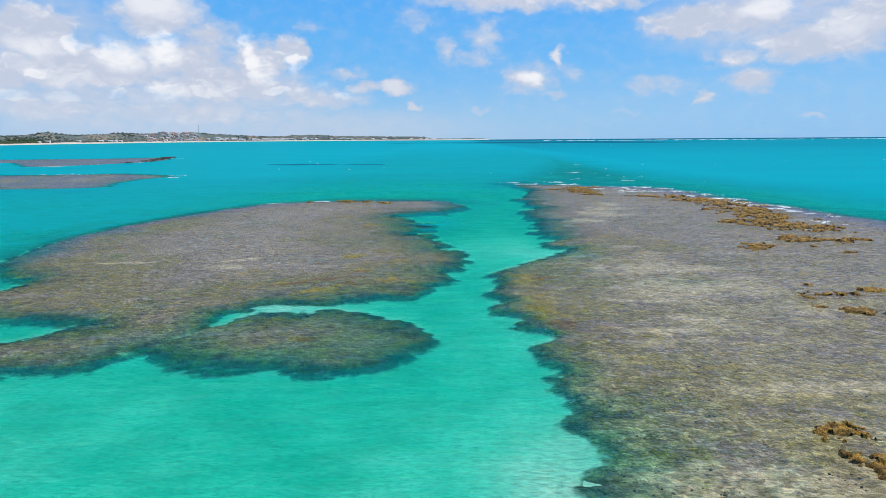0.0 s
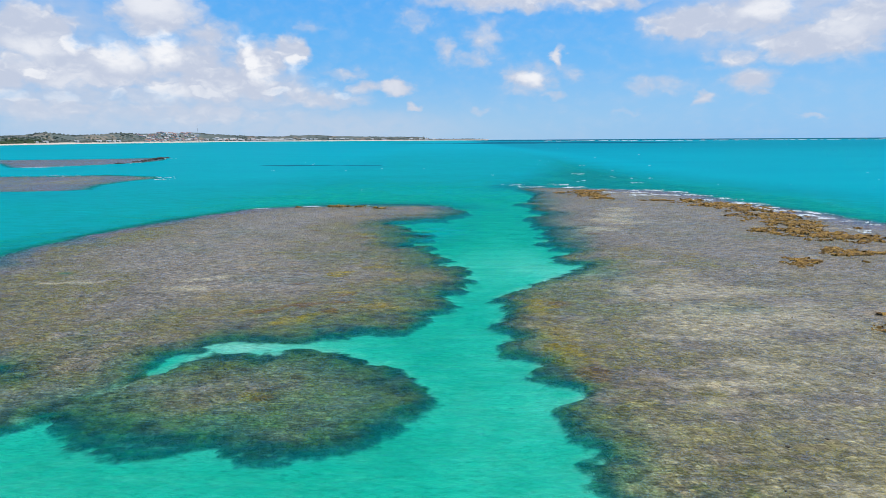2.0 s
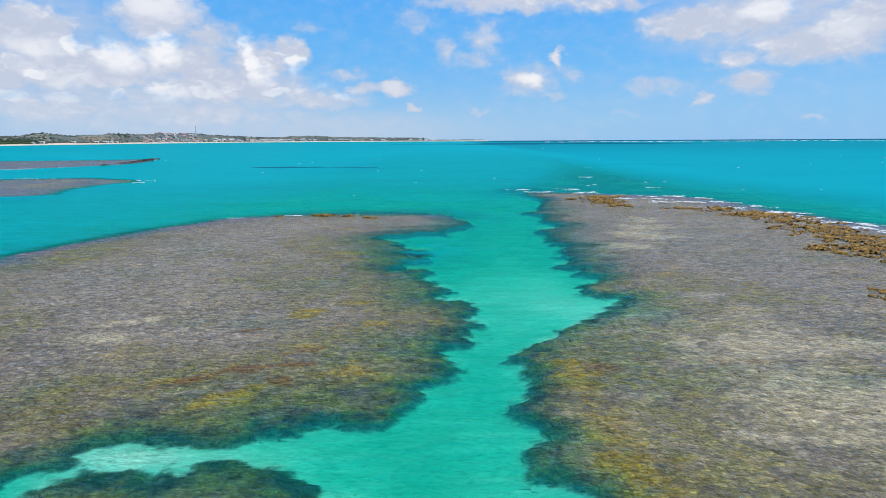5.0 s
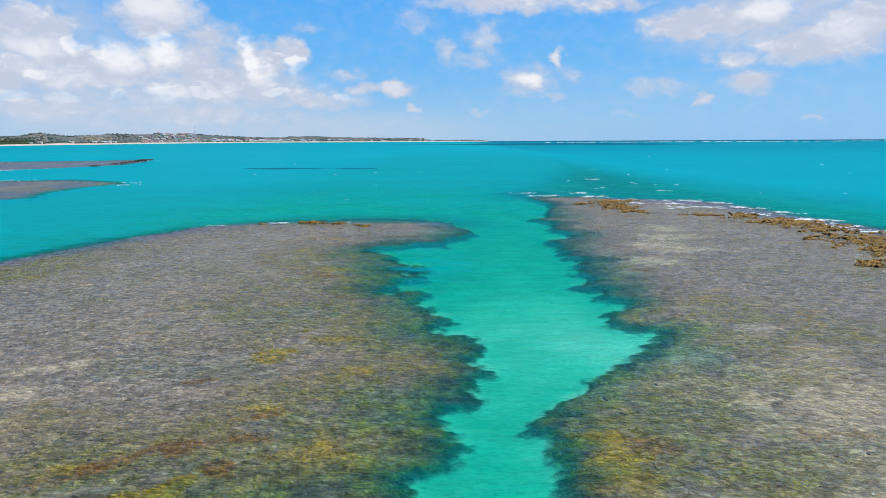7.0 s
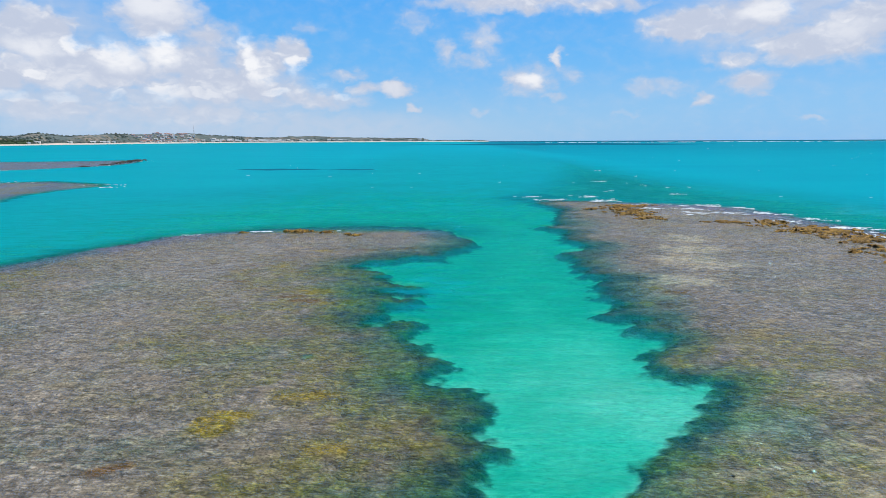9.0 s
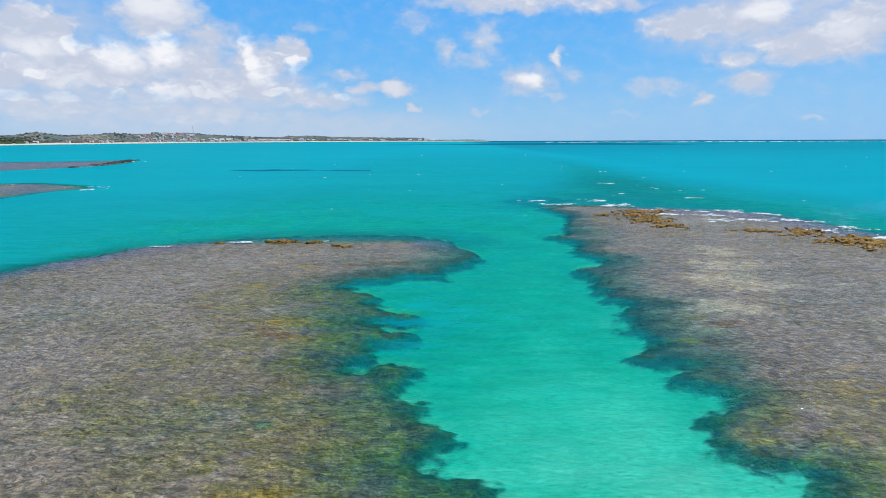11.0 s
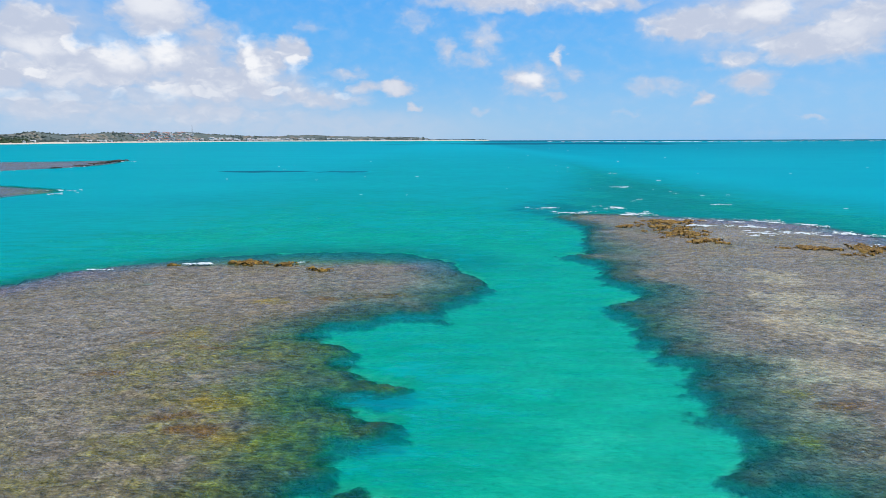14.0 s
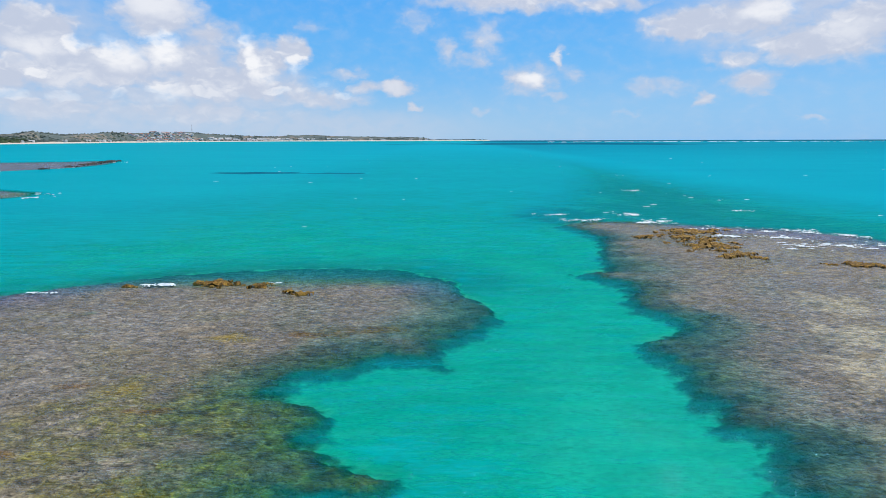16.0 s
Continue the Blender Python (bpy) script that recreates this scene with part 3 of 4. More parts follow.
tagged(ground, "pale rippled sand under clear turquoise sea water", "seabed", kind="structure")

def graded(*stretches):
    """Grid lines from stretches of (from, to, step)."""
    out = [np.arange(lo, hi, step) for lo, hi, step in stretches]
    return np.concatenate(out + [[stretches[-1][1]]])


xs = graded((-5300, -2000, 150), (-2000, -480, 40), (-480, -95, 4), (-95, 125, 0.5), (125, 300, 4), (300, 1000, 25), (1000, 5300, 100))
ys = graded((-900, -20, 60), (-20, 12, 4), (12, 240, 0.5), (240, 300, 1.2), (300, 760, 4), (760, 1500, 20), (1500, 4900, 85))
X, Y = np.meshgrid(xs, ys)
B, D, R, S = bottom(X, Y)
D8 = -B + 14.0 * smooth(3250, 3500, Y) * smooth(100, 700, X)
for cx, cy, rx, ry in ((-107, 506, 30, 12), (-58, 500, 17, 9), (390, 2300, 430, 330)):
    D8 = D8 + 8.0 * smooth(0.25, 0.6, blob(X, Y, cx, cy, rx, ry) + 0.2 * fbm(X, Y, rx / 3, 3, 91))
near = smooth(500, 200, np.hypot(X, Y - 60))
Z = near * (0.025 * fbm(X, Y * 2.2, 6.0, 2, 101) + 0.012 * fbm(X, Y * 2.0, 2.2, 2, 111))
water = new("water", sheet("water", xs, ys, Z, fields={"depth": D8}))
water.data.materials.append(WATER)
tagged(water, "clear turquoise tropical sea with small wind ripples", "sea water", kind="structure")

GOLD = [(-16.6, 86.4, 2.3, 1.2, 30), (-15.4, 88.2, 1.5, 0.7, 20), (-15.5, 111.1, 1.9, 1.9), (11.3, 92.4, 2.8, 2.0), (11.6, 75.5, 1.6, 2.4)]
YELLOW = [(-15, 64.5, 1.6, 1.1), (-8, 92, 2.6, 1.3, 10), (-5, 91, 1.6, 0.8), (-7, 107, 1.5, 0.6), (-10, 116, 2.2, 0.9), (10.5, 91.5, 2.8, 2.4), (12, 80.5, 2.0, 3.4), (10.8, 88.5, 2.4, 2.0), (12, 74, 2.4, 3.0),
          (-16, 152, 3.2, 1.8), (-11, 146, 3.6, 1.8, 10), (-8, 143.5, 2.4, 1.2), (-25, 169, 1.9, 1.5), (-20, 183, 2.2, 1.6), (29, 153, 1.8, 1.0), (25, 145, 1.6, 0.9),
          (-13, 99, 1.2, 0.5), (-22, 90, 1.4, 0.6)]
RUST = [(-14, 64, 0.8, 0.6), (-20.5, 90.2, 3.2, 0.9, 40), (-16.5, 92.9, 3.0, 1.0, 22), (-12.5, 94, 1.6, 0.6), (-13, 90, 1.0, 1.5), (-20, 104.3, 1.5, 0.5, 25), (-13, 97.5, 1.8, 0.6, 30),
        (14.3, 92.6, 1.6, 1.0), (13, 69, 1.6, 1.8), (28, 94, 2.6, 0.9), (25, 94, 1.0, 0.6), (-18.5, 149, 2.0, 1.0), (-16, 146.5, 2.0, 0.9), (-21, 165, 1.5, 0.6), (31, 150.5, 1.8, 0.9), (-7, 186, 3.6, 1.4),
        (-12, 184, 3, 1.2), (-28, 158, 1.4, 0.8), (-29, 170, 1.5, 0.5)]
PALE = [(-33.5, 102, 3.0, 1.4), (-33, 108.5, 4.5, 1.3, 20), (-36.5, 86.6, 1.2, 1.0), (-24.5, 71.2, 1.8, 0.7, 40), (-27, 66.3, 1.3, 0.6, 40), (-30.5, 60.3, 1.2, 0.8),
        (9.6, 64.3, 1.5, 1.6), (-53, 106, 5, 1.0), (31, 99, 8, 4), (45, 184, 5, 4.5), (41, 172, 5.5, 5.5), (35, 157, 4, 4), (49, 196, 4, 5), (26, 79, 6, 1.2), (23, 35.5, 14, 2.6), (31, 50, 8, 1.2),
        (24, 66, 5, 1.4), (27, 89, 4, 1.6)]


def reef(name, which, x0, x1, y0, y1, step, label):
    xs = axis(x0, x1, step)
    ys = axis(y0, y1, step, 0.006, max(y0 + 60, 80))
    X, Y = np.meshgrid(xs, ys)
    d = reef_depth(X, Y)[which]
    B, _, _, _ = bottom(X, Y)
    s = smooth(-1.9, 0.9, d)
    heads = np.maximum(ridged(X, Y, 1.5, 3, 121), -0.6)
    lumps = fbm(X, Y, 0.8, 2, 131)
    Z = SHALLOW * B + s * (0.055 * heads + 0.05 * lumps) * smooth(-1, 2, d) - 0.2 * smooth(0.9, 1.35, ridged(X, Y, 3.1, 3, 141)) * s * smooth(14, 1, d)
    Z = np.minimum(Z, -0.05) + 0.03 - 0.12 * smooth(-2.0, -2.7, d)

    def marks(rows, seed, sharp=0.35):
        f = 0.0
        for r in rows:
            f = np.maximum(f, blob(X, Y, r[0], r[1], 1.3 * r[2], 1.3 * r[3], *r[4:]))
        return smooth(0.30, 0.30 + sharp, f + 0.42 * f ** 0.4 * fbm(X, Y, 1.5, 5, seed, 0.6))

    margin = smooth(26, 7, d + 6 * fbm(X, Y, 9, 3, 151))
    olive = np.clip(1.2 * margin * smooth(182, 160, Y + 40 * (X > 8)) + 0.5 * smooth(62, 44, Y) + 0.6 * smooth(80, 72, Y) * (X < 0), 0, 1.1)
    olive = olive * smooth(-1.0, 0.0, fbm(X, Y, 3.0, 5, 161, 0.6)) + 0.3 * smooth(0.2, 0.7, fbm(X, Y, 6, 4, 171))
    olive = olive * (1 - 0.35 * smooth(88, 76, Y) * (X < 4))
    yellow = np.maximum(marks(GOLD, 185), 0.75 * marks(YELLOW, 181, 0.6))
    rust, pale = 1.0 * marks(RUST, 191, 0.6), marks(PALE, 201, 0.6)
    if which == 1:
        broad = 0.95 * blob(X, Y, 30, 84, 13, 32) + 0.6 * blob(X, Y, 42, 178, 9, 26)
        pale = np.maximum(pale, 0.85 * smooth(0.3, 1.1, broad + 0.55 * fbm(X, Y * 1.7, 7.0, 5, 211)))
    wave = d + 3 * fbm(X, Y, 6, 3, 271)
    sky_mauve = (0.75 * smooth(11, 4, wave) * np.maximum(smooth(-38, -55, X), smooth(196, 206, Y)) * smooth(95, 125, Y),
             0.85 * smooth(17, 6, wave) * smooth(48, 58, X) * smooth(90, 130, Y), 0.8, 0.8 * smooth(-0.5, 0.3, fbm(X, Y, 14, 3, 281)))[which] * (X < 900)
    foot = 1.5 * smooth(-0.2, -2.1, d / (1 + 0.25 * smooth(110, 150, Y)))
    mesh = sheet(name, xs, ys, Z, d > -2.8, {"coral": (which < 2) * smooth(np.where(X > 6, 4.5 + 3.0 * smooth(105, 150, Y), 5.0 + 4.5 * smooth(76, 88, Y)), 0.3, d + 3 * fbm(X, Y, 4, 3, 221)), "olive": np.clip(olive, 0, 1), "yellow": yellow * 0.95, "rust": rust * 0.9, "sand": pale * 0.7, "foot": foot * (which < 2), "sky_mauve": sky_mauve, "tan": np.maximum(0.9 * smooth(66, 46, Y), 0.6 * smooth(12, 24, d + 5 * fbm(X, Y, 9, 3, 291)) * smooth(118, 88, Y)) * smooth(-0.5, 0.25, fbm(X, Y * 1.4, 4.0, 5, 261, 0.6)) * (which == 1), "edge": (which < 2) * smooth(1.7, -0.2, d + 0.8 * fbm(X, Y, 2.0, 3, 251)) * (1 - 0.8 * np.maximum(smooth(-48, -60, X) * smooth(85, 105, Y), smooth(196, 208, Y) * (X < 20))), "core_sheen": smooth(7, 30, d + 4 * fbm(X, Y, 12, 3, 241)) * (0.9, 0.55, 1.0, 1.0)[which]})
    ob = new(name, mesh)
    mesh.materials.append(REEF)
    return tagged(ob, label, "coral reef")


reef("coral_reef", 0, -88, 13, 48, 233, 0.3, "broad flat grey-brown reef with olive and yellow seaweed, just under water")
reef("coral_reef", 1, 3, 140, -26, 292, 0.36, "long grey reef flat with pale sand and yellow weed")
reef("coral_reef", 2, -470, -240, 430, 720, 2.5, "distant grey reef flat awash in the lagoon")
reef("coral_reef", 3, -335, -130, 262, 392, 2.0, "distant purple-grey reef strip awash in the lagoon")


# ---------------------------------------------------------------- rocks that stand out of the water
def part(name, bm, mat, parent=None, label=""):
    mesh = bpy.data.meshes.new(name)
    bm.to_mesh(mesh)
    bm.free()
    ob = new(name, mesh)
    mesh.materials.append(mat)
    ob.parent = parent
    return tagged(ob, label)


def islands(mask):
    """Numbers the connected patches of a mask; 0 is outside."""
    lab = np.where(mask, np.arange(1, mask.size + 1).reshape(mask.shape), 0)
    while True:
        p = np.pad(lab, 1)
        big = np.maximum.reduce([p[1:-1, 1:-1], p[:-2, 1:-1], p[2:, 1:-1], p[1:-1, :-2], p[1:-1, 2:]])
        big = np.where(mask, big, 0)
        if (big == lab).all():
            return lab
        lab = big


def outcrop(cx, cy, rx, ry, turn, high, seed, label, step=0.2, mat=None):
    """A low rock table, cracked into pieces with ragged sides; each piece is a rock."""
    reach = 1.5 * max(rx, ry)
    g = np.arange(-reach, reach + step / 2, step)
    U, V = np.meshgrid(g, g)
    X, Y = U + cx, V + cy
    xw, yw = X + 0.30 * rx * fbm(X, Y, 2.6, 3, seed), Y + 0.30 * ry * fbm(X, Y, 2.6, 3, seed + 7)
    body = blob(xw, yw, cx, cy, rx, ry, turn)
    crack = ridged(X, Y * 1.4, min(max(0.8 * max(rx, ry), 1.6), 3.2), 4, seed + 3, 0.6)
    lump = fbm(X, Y, 1.2, 4, seed + 5, 0.65)
    f = body + (0.55 if rx > 3.5 else 0.38) * lump - 0.65 * smooth(0.8, 1.4, crack)
    top = smooth(0.36, 0.70, f)
    Z = -0.30 + top * (0.34 + high * (0.35 + 0.65 * body) * (0.8 + 0.5 * lump)) + (0.20 * ridged(X, Y, 0.9, 4, seed + 9, 0.65) - 0.08) * top * min(1, 0.4 + 1.5 * high)
    solid = f > 0.36
    cell = solid[:-1, :-1] & solid[1:, :-1] & solid[:-1, 1:] & solid[1:, 1:]
    cells = islands(cell)
    for k in np.unique(cells)[1:]:
        if (cells == k).sum() < 24:
            continue
        mesh = sheet("reef_rock", g, g, Z, None, None, cells == k)
        ob = new("reef_rock", mesh)
        ob.location = (cx, cy, 0)
        mesh.materials.append(mat or ROCK)
        tagged(ob, label, "rock", "weed-covered reef rocks")


DARK_ROCK = plain("dark_wet_rock", (0.03, 0.028, 0.025), (0.09, 0.075, 0.055), 0.6)
RIDGE_ROCKS = [(55, 258.5, 6.5, 3.2, 8), (52, 248, 5, 5.5, 0), (51.5, 238, 4, 6, 10), (50.8, 229, 3.6, 3, 0), (42, 251, 2.6, 1.3, 0), (56.2, 227, 1.2, 0.8, 0), (68, 220.5, 4.5, 1.8, -25), (78, 218, 6, 6, -20), (80, 205, 7, 7, 0),
               (84, 193, 6, 7, 0), (82, 179, 7.5, 8, 0), (80, 164, 8, 8, 0), (74, 151, 7, 6, 10), (80, 143, 7, 6, 20), (67, 153, 2.6, 1.8, 0), (69, 129, 4, 2.6, 30)]
FLAT_ROCKS = [(73, 124, 6, 2.4, 0), (80.5, 125, 3, 1.4, 0), (69.5, 111, 2.2, 0.9, 0), (57, 117, 5, 1.9, 30), (50, 81, 4.2, 1.3, 15), (56.5, 83.5, 3, 1.1, 20),
              (44.5, 75, 1.2, 0.8, 0), (49, 72.5, 4.2, 1.1, -15), (50, 87, 2.2, 0.8, 10), (27.4, 42.8, 2.1, 1.6, 20), (26.9, 36.4, 1.6, 2.3, 15)]
WEST_ROCKS = [(-30, 208, 3.4, 1.8, 0), (-23.5, 206.5, 3.0, 1.6, -10), (-18, 202, 2.4, 0.9, -10), (-40, 206.5, 3.0, 0.6, 0)]
for k, r in enumerate(RIDGE_ROCKS):
    outcrop(*r, 0.24, 300 + 20 * k, "ochre-brown weed-covered rock ridge at the reef's surf edge", 0.22)
for k, r in enumerate(FLAT_ROCKS):
    outcrop(*r, 0.17, 700 + 20 * k, "golden-brown cracked rock standing out of the shallow reef", 0.10 if r[1] < 60 else 0.16)
for k, r in enumerate(WEST_ROCKS):
    outcrop(*r, 0.24, 1100 + 20 * k, "small ochre rock on the seaward rim of the reef", 0.14)
for k, r in enumerate([(-290, 704, 10, 15, 15), (-284, 676, 6, 14, 10), (-278, 650, 5, 13, 10), (-272, 622, 5, 16, 10), (-263, 588, 4, 12, 0), (-264, 556, 4, 9, 0), (-172, 373, 14, 4, 0), (-150, 352, 5, 4, 0)]):
    outcrop(*r, 1.1, 1400 + 20 * k, "dark brown rock on a distant reef's rim", 0.8, DARK_ROCK)


# ---------------------------------------------------------------- surf
def surf(cx, cy, length, width, turn, seed, label="white foam of a small wave breaking on the reef", step=0.16):
    """A ragged, low crest of foam."""
    width = 1.35 * width
    gx, gy = np.arange(-length, length, step * max(1, length / 10)), np.arange(-3 * width, 3 * width, step)
    U, V = np.meshgrid(gx, gy)
    c, s = math.cos(radians(turn)), math.sin(radians(turn))
    X, Y = cx + U * c - V * s, cy + U * s + V * c
    bend = 1.5 * width * fbm(X, Y, length / 1.4, 3, seed)
    trail = 0.55 * np.exp(-((V - bend + 1.3 * width) / (0.9 * width)) ** 2)
    f = (np.exp(-((V - bend) / (0.45 * width)) ** 2) + trail) * (1 - (U / length) ** 2) + 0.8 * fbm(X * 0.6, Y * 1.6, 1.7, 5, seed + 3, 0.7)
    Z = 0.03 + 0.16 * smooth(0.6, 1.3, f) + 0.05 * fbm(X, Y, 0.5, 2, seed + 5)
    mesh = sheet("foam", gx, gy, Z, f > 0.60)
    if len(mesh.polygons) < 6:
        return
    ob = new("breaking_wave", mesh)
    ob.matrix_basis = pose(cx, cy, 0, 0, 0, turn)
    mesh.materials.append(FOAM)
    tagged(ob, label, "breaking wave", kind="stuff")


for k, (x, y, l, w, a) in enumerate([(52, 276, 5, 1.7, 0), (50, 292, 3.5, 1.3, 0), (62, 264, 8, 1.0, -8), (68, 238, 5, 1.0, -35), (76, 259, 7, 0.9, -6), (84, 252, 5, 0.9, -40),
                                     (87, 239, 6, 1.1, -70), (84, 221, 4, 0.9, -50), (90, 209, 6, 1.1, -60), (89, 199, 5, 0.9, -70), (92, 191, 6, 1.2, -70), (94, 176, 6, 1.1, -75),
                                     (96, 164, 5, 0.9, -80), (84, 299, 3, 0.7, 0), (73, 370, 4, 1.0, 0), (36, 279, 7, 0.7, 4), (91, 225, 5, 0.8, -75), (97, 184, 5, 0.7, -80),
                                     (76, 240, 6, 0.7, -30), (70, 250, 5, 0.7, -20), (60, 252, 4, 0.6, -30), (88, 150, 5, 0.6, -80), (30, 290, 5, 0.6, 0), (-50, 203, 3.5, 0.28, 10),
                                     (-22, 208.5, 4, 0.22, 0), (-38, 207.5, 3, 0.35, 5)]):
    surf(x, y, l, w, a, 1600 + 11 * k)
for k, (x, y, l, w, a) in enumerate([(-284, 690, 14, 4, 100), (-262, 575, 16, 2.5, 80), (-300, 503, 20, 2.5, 60), (-150, 362, 10, 1.5, 10), (-140, 345, 8, 1.2, 0), (-205, 384, 16, 1.5, 0), (-278, 520, 22, 2.0, 62), (-225, 383, 24, 1.6, 0), (-270, 380, 26, 1.8, 0), (-290, 497, 16, 1.8, 60)]):
    surf(x, y, l, w, a, 1900 + 11 * k, "white foam along the rim of a distant reef", 0.6)


def scatter(name, rows, make, mat, label, category):
    """Many small pieces in one mesh."""
    verts, faces = [], []
    for r in rows:
        v, f = make(*r)
        faces += [[i + len(verts) for i in q] for q in f]
        verts += v
    mesh = bpy.data.meshes.new(name)
    mesh.from_pydata(verts, [], faces)
    mesh.update()
    ob = new(name, mesh)
    mesh.materials.append(mat)
    return tagged(ob, label, category, kind="stuff")


rng = random.Random(5)


def cap(x, y, size):
    """A little crest of foam, like a flattened ragged lens."""
    n = 9
    ring = [(x + size * rng.uniform(0.7, 1.2) * math.cos(6.283 * i / n), y + 0.3 * size * rng.uniform(0.6, 1.3) * math.sin(6.283 * i / n), 0.03) for i in range(n)]
    return ring + [(x, y, 0.06 + 0.04 * size)], [(i, (i + 1) % n, n) for i in range(n)]


caps = []
for _ in range(60):
    y = 230 * math.exp(rng.uniform(0.2, 2.0))
    x = rng.uniform(0.05, 0.75) * y + rng.uniform(-20, 20)
    caps.append((x, y, rng.uniform(0.3, 0.7) * (1 + y / 700)))
for _ in range(8):
    y = rng.uniform(290, 480)
    caps.append((rng.uniform(30, 80) + 0.1 * (y - 280), y, rng.uniform(0.5, 1.5)))
for _ in range(14):
    y = rng.uniform(260, 900)
    caps.append((rng.uniform(-0.3, 0.05) * y, y, rng.uniform(0.3, 0.7) * (1 + y / 600)))
scatter("whitecaps", caps, cap, FOAM, "small scattered whitecaps on the open lagoon", "foam")
bars = []
for _ in range(150):
    a = radians(rng.uniform(8, 35)) if rng.random() < 0.75 else radians(rng.uniform(14, 31))
    r = rng.uniform(3000, 3250) / math.cos(a)
    bars.append((r * math.sin(a), r * math.cos(a), rng.uniform(6, 26)))
scatter("breakers", bars, cap, FOAM, "white breakers on the outer barrier reef at the horizon", "foam")

# ---------------------------------------------------------------- loose coral heads and stones
STONE = plain("dead_coral", (0.05, 0.045, 0.035), (0.15, 0.125, 0.09), 2.5)


def stone(x, y, z, size):
    v, f = [], []
    for lat, k in ((-0.2, 1.0), (0.45, 0.8)):
        for i in range(6):
            a = 6.283 * (i + 0.5 * (lat > 0)) / 6
            q = size * k * rng.uniform(0.65, 1.15)
            v.append((x + q * math.cos(a), y + q * math.sin(a), z + size * lat * rng.uniform(0.8, 1.1)))
    v.append((x, y, z + size * 0.62))
    for i in range(6):
        j = (i + 1) % 6
        f += [(i, j, 6 + i), (j, 6 + j, 6 + i), (6 + i, 6 + j, 12)]
    return v, f


def loose(count, x0, x1, y0, y1, which, seed):
    g = np.random.default_rng(seed)
    px, py = g.uniform(x0, x1, count * 3), y0 + (y1 - y0) * g.uniform(0, 1, count * 3) ** 1.5
    d = reef_depth(px, py)[which]
    b = bottom(px, py)[0]
    keep = (d > 0.3) & (fbm(px, py, 4.0, 4, seed) > 0.22)
    size = g.uniform(0.04, 0.10, count * 3) * np.where(g.uniform(0, 1, count * 3) > 0.94, 1.9, 1.0)
    return [(a, c, SHALLOW * e - 0.01, s) for a, c, e, s in zip(px[keep], py[keep], b[keep], size[keep])][:count]


scatter("coral_stones", loose(2600, -60, 6, 52, 175, 0, 21), stone, STONE, "loose dark coral heads and stones on the reef flat", "coral stones")
scatter("coral_stones", loose(3400, 8, 75, 30, 190, 1, 22), stone, STONE, "loose dark coral heads and stones on the reef flat", "coral stones")

# ---------------------------------------------------------------- the far shore
BEACH = plain("beach_sand", (0.62, 0.54, 0.42), (0.74, 0.66, 0.53), 0.02)
CROWN = plain("far_foliage", (0.085, 0.11, 0.092), (0.14, 0.165, 0.135), 0.05)
PALM = plain("palm_fronds", (0.035, 0.065, 0.030), (0.08, 0.12, 0.045), 0.3)
BARK = plain("palm_trunk", (0.16, 0.13, 0.10), (0.26, 0.22, 0.17), 1.0)
PLASTER = plain("white_plaster", (0.66, 0.64, 0.60), (0.80, 0.78, 0.74), 0.3)
TILE = plain("red_roof_tiles", (0.42, 0.21, 0.15), (0.56, 0.32, 0.24), 0.4)
STEEL = plain("painted_steel", (0.30, 0.22, 0.22), (0.42, 0.36, 0.36), 0.2, 0.5)

SHORE = [(-42, 2750), (-36.5, 2880), (-33.6, 3040), (-30.1, 3400), (-26.3, 3690), (-22.3, 4040), (-18, 4380), (-13.5, 4540), (-8.8, 4520), (-4, 4480), (0, 4450), (3.9, 4420)]
SKYLINE = [(-42, 36), (-33.6, 37), (-31.7, 38), (-30.6, 49), (-29.4, 40), (-28.6, 36), (-27.2, 46), (-26.3, 50), (-23.9, 47), (-21.8, 54), (-20.5, 60), (-18.8, 46), (-16.6, 36), (-14.5, 32),
           (-13.5, 30), (-12.5, 41), (-11.3, 40), (-8.8, 32), (-4, 26), (-1.6, 20), (-0.9, 7), (2.5, 5), (3.9, 2)]


def shore(az):
    return np.interp(az, *zip(*SHORE))


def land_height(az, r):
    t = np.clip((r - shore(az)) / 500.0, -0.2, 2)
    x, y = r * np.sin(np.radians(az)), r * np.cos(np.radians(az))
    crest = np.interp(az, *zip(*SKYLINE)) * (1 + 0.10 * fbm(x, y, 150.0, 3, 2001))
    h = 4.5 * smooth(0.0, 0.16, t) - 2.0 * smooth(0.0, -0.1, t) + (crest - 3) * smooth(0.12, 0.55, t) * (1 - 0.18 * np.abs(fbm(x, y, 220.0, 3, 2011)))
    mound = 44 * np.exp(-((az + 30.2) / 0.95) ** 2 - ((r - 3680) / 110) ** 2)
    return np.maximum(h, 4.5 * smooth(0, 0.16, t) + mound * (1 + 0.15 * fbm(x, y, 40, 3, 2021)))


def land_material():
    m, n = material("scrub_and_bare_hills")
    pos = place(n)
    a, b = n.noise(pos, 0.006, 5.0, 0.6), n.noise(pos, 0.03, 5.0, 0.65)
    c = n.mix(n.step(b, 0.35, 0.65), (0.095, 0.125, 0.115), (0.15, 0.175, 0.15))
    c = n.mix(n.math("MULTIPLY", n.step(a, 0.47, 0.62), n.step(b, 0.4, 0.6)), c, (0.34, 0.27, 0.20))
    c = n.mix(n.attr("beach"), c, (0.68, 0.60, 0.47))
    finish(n, c, 0.95, b, 0.6, 6.0)
    return m


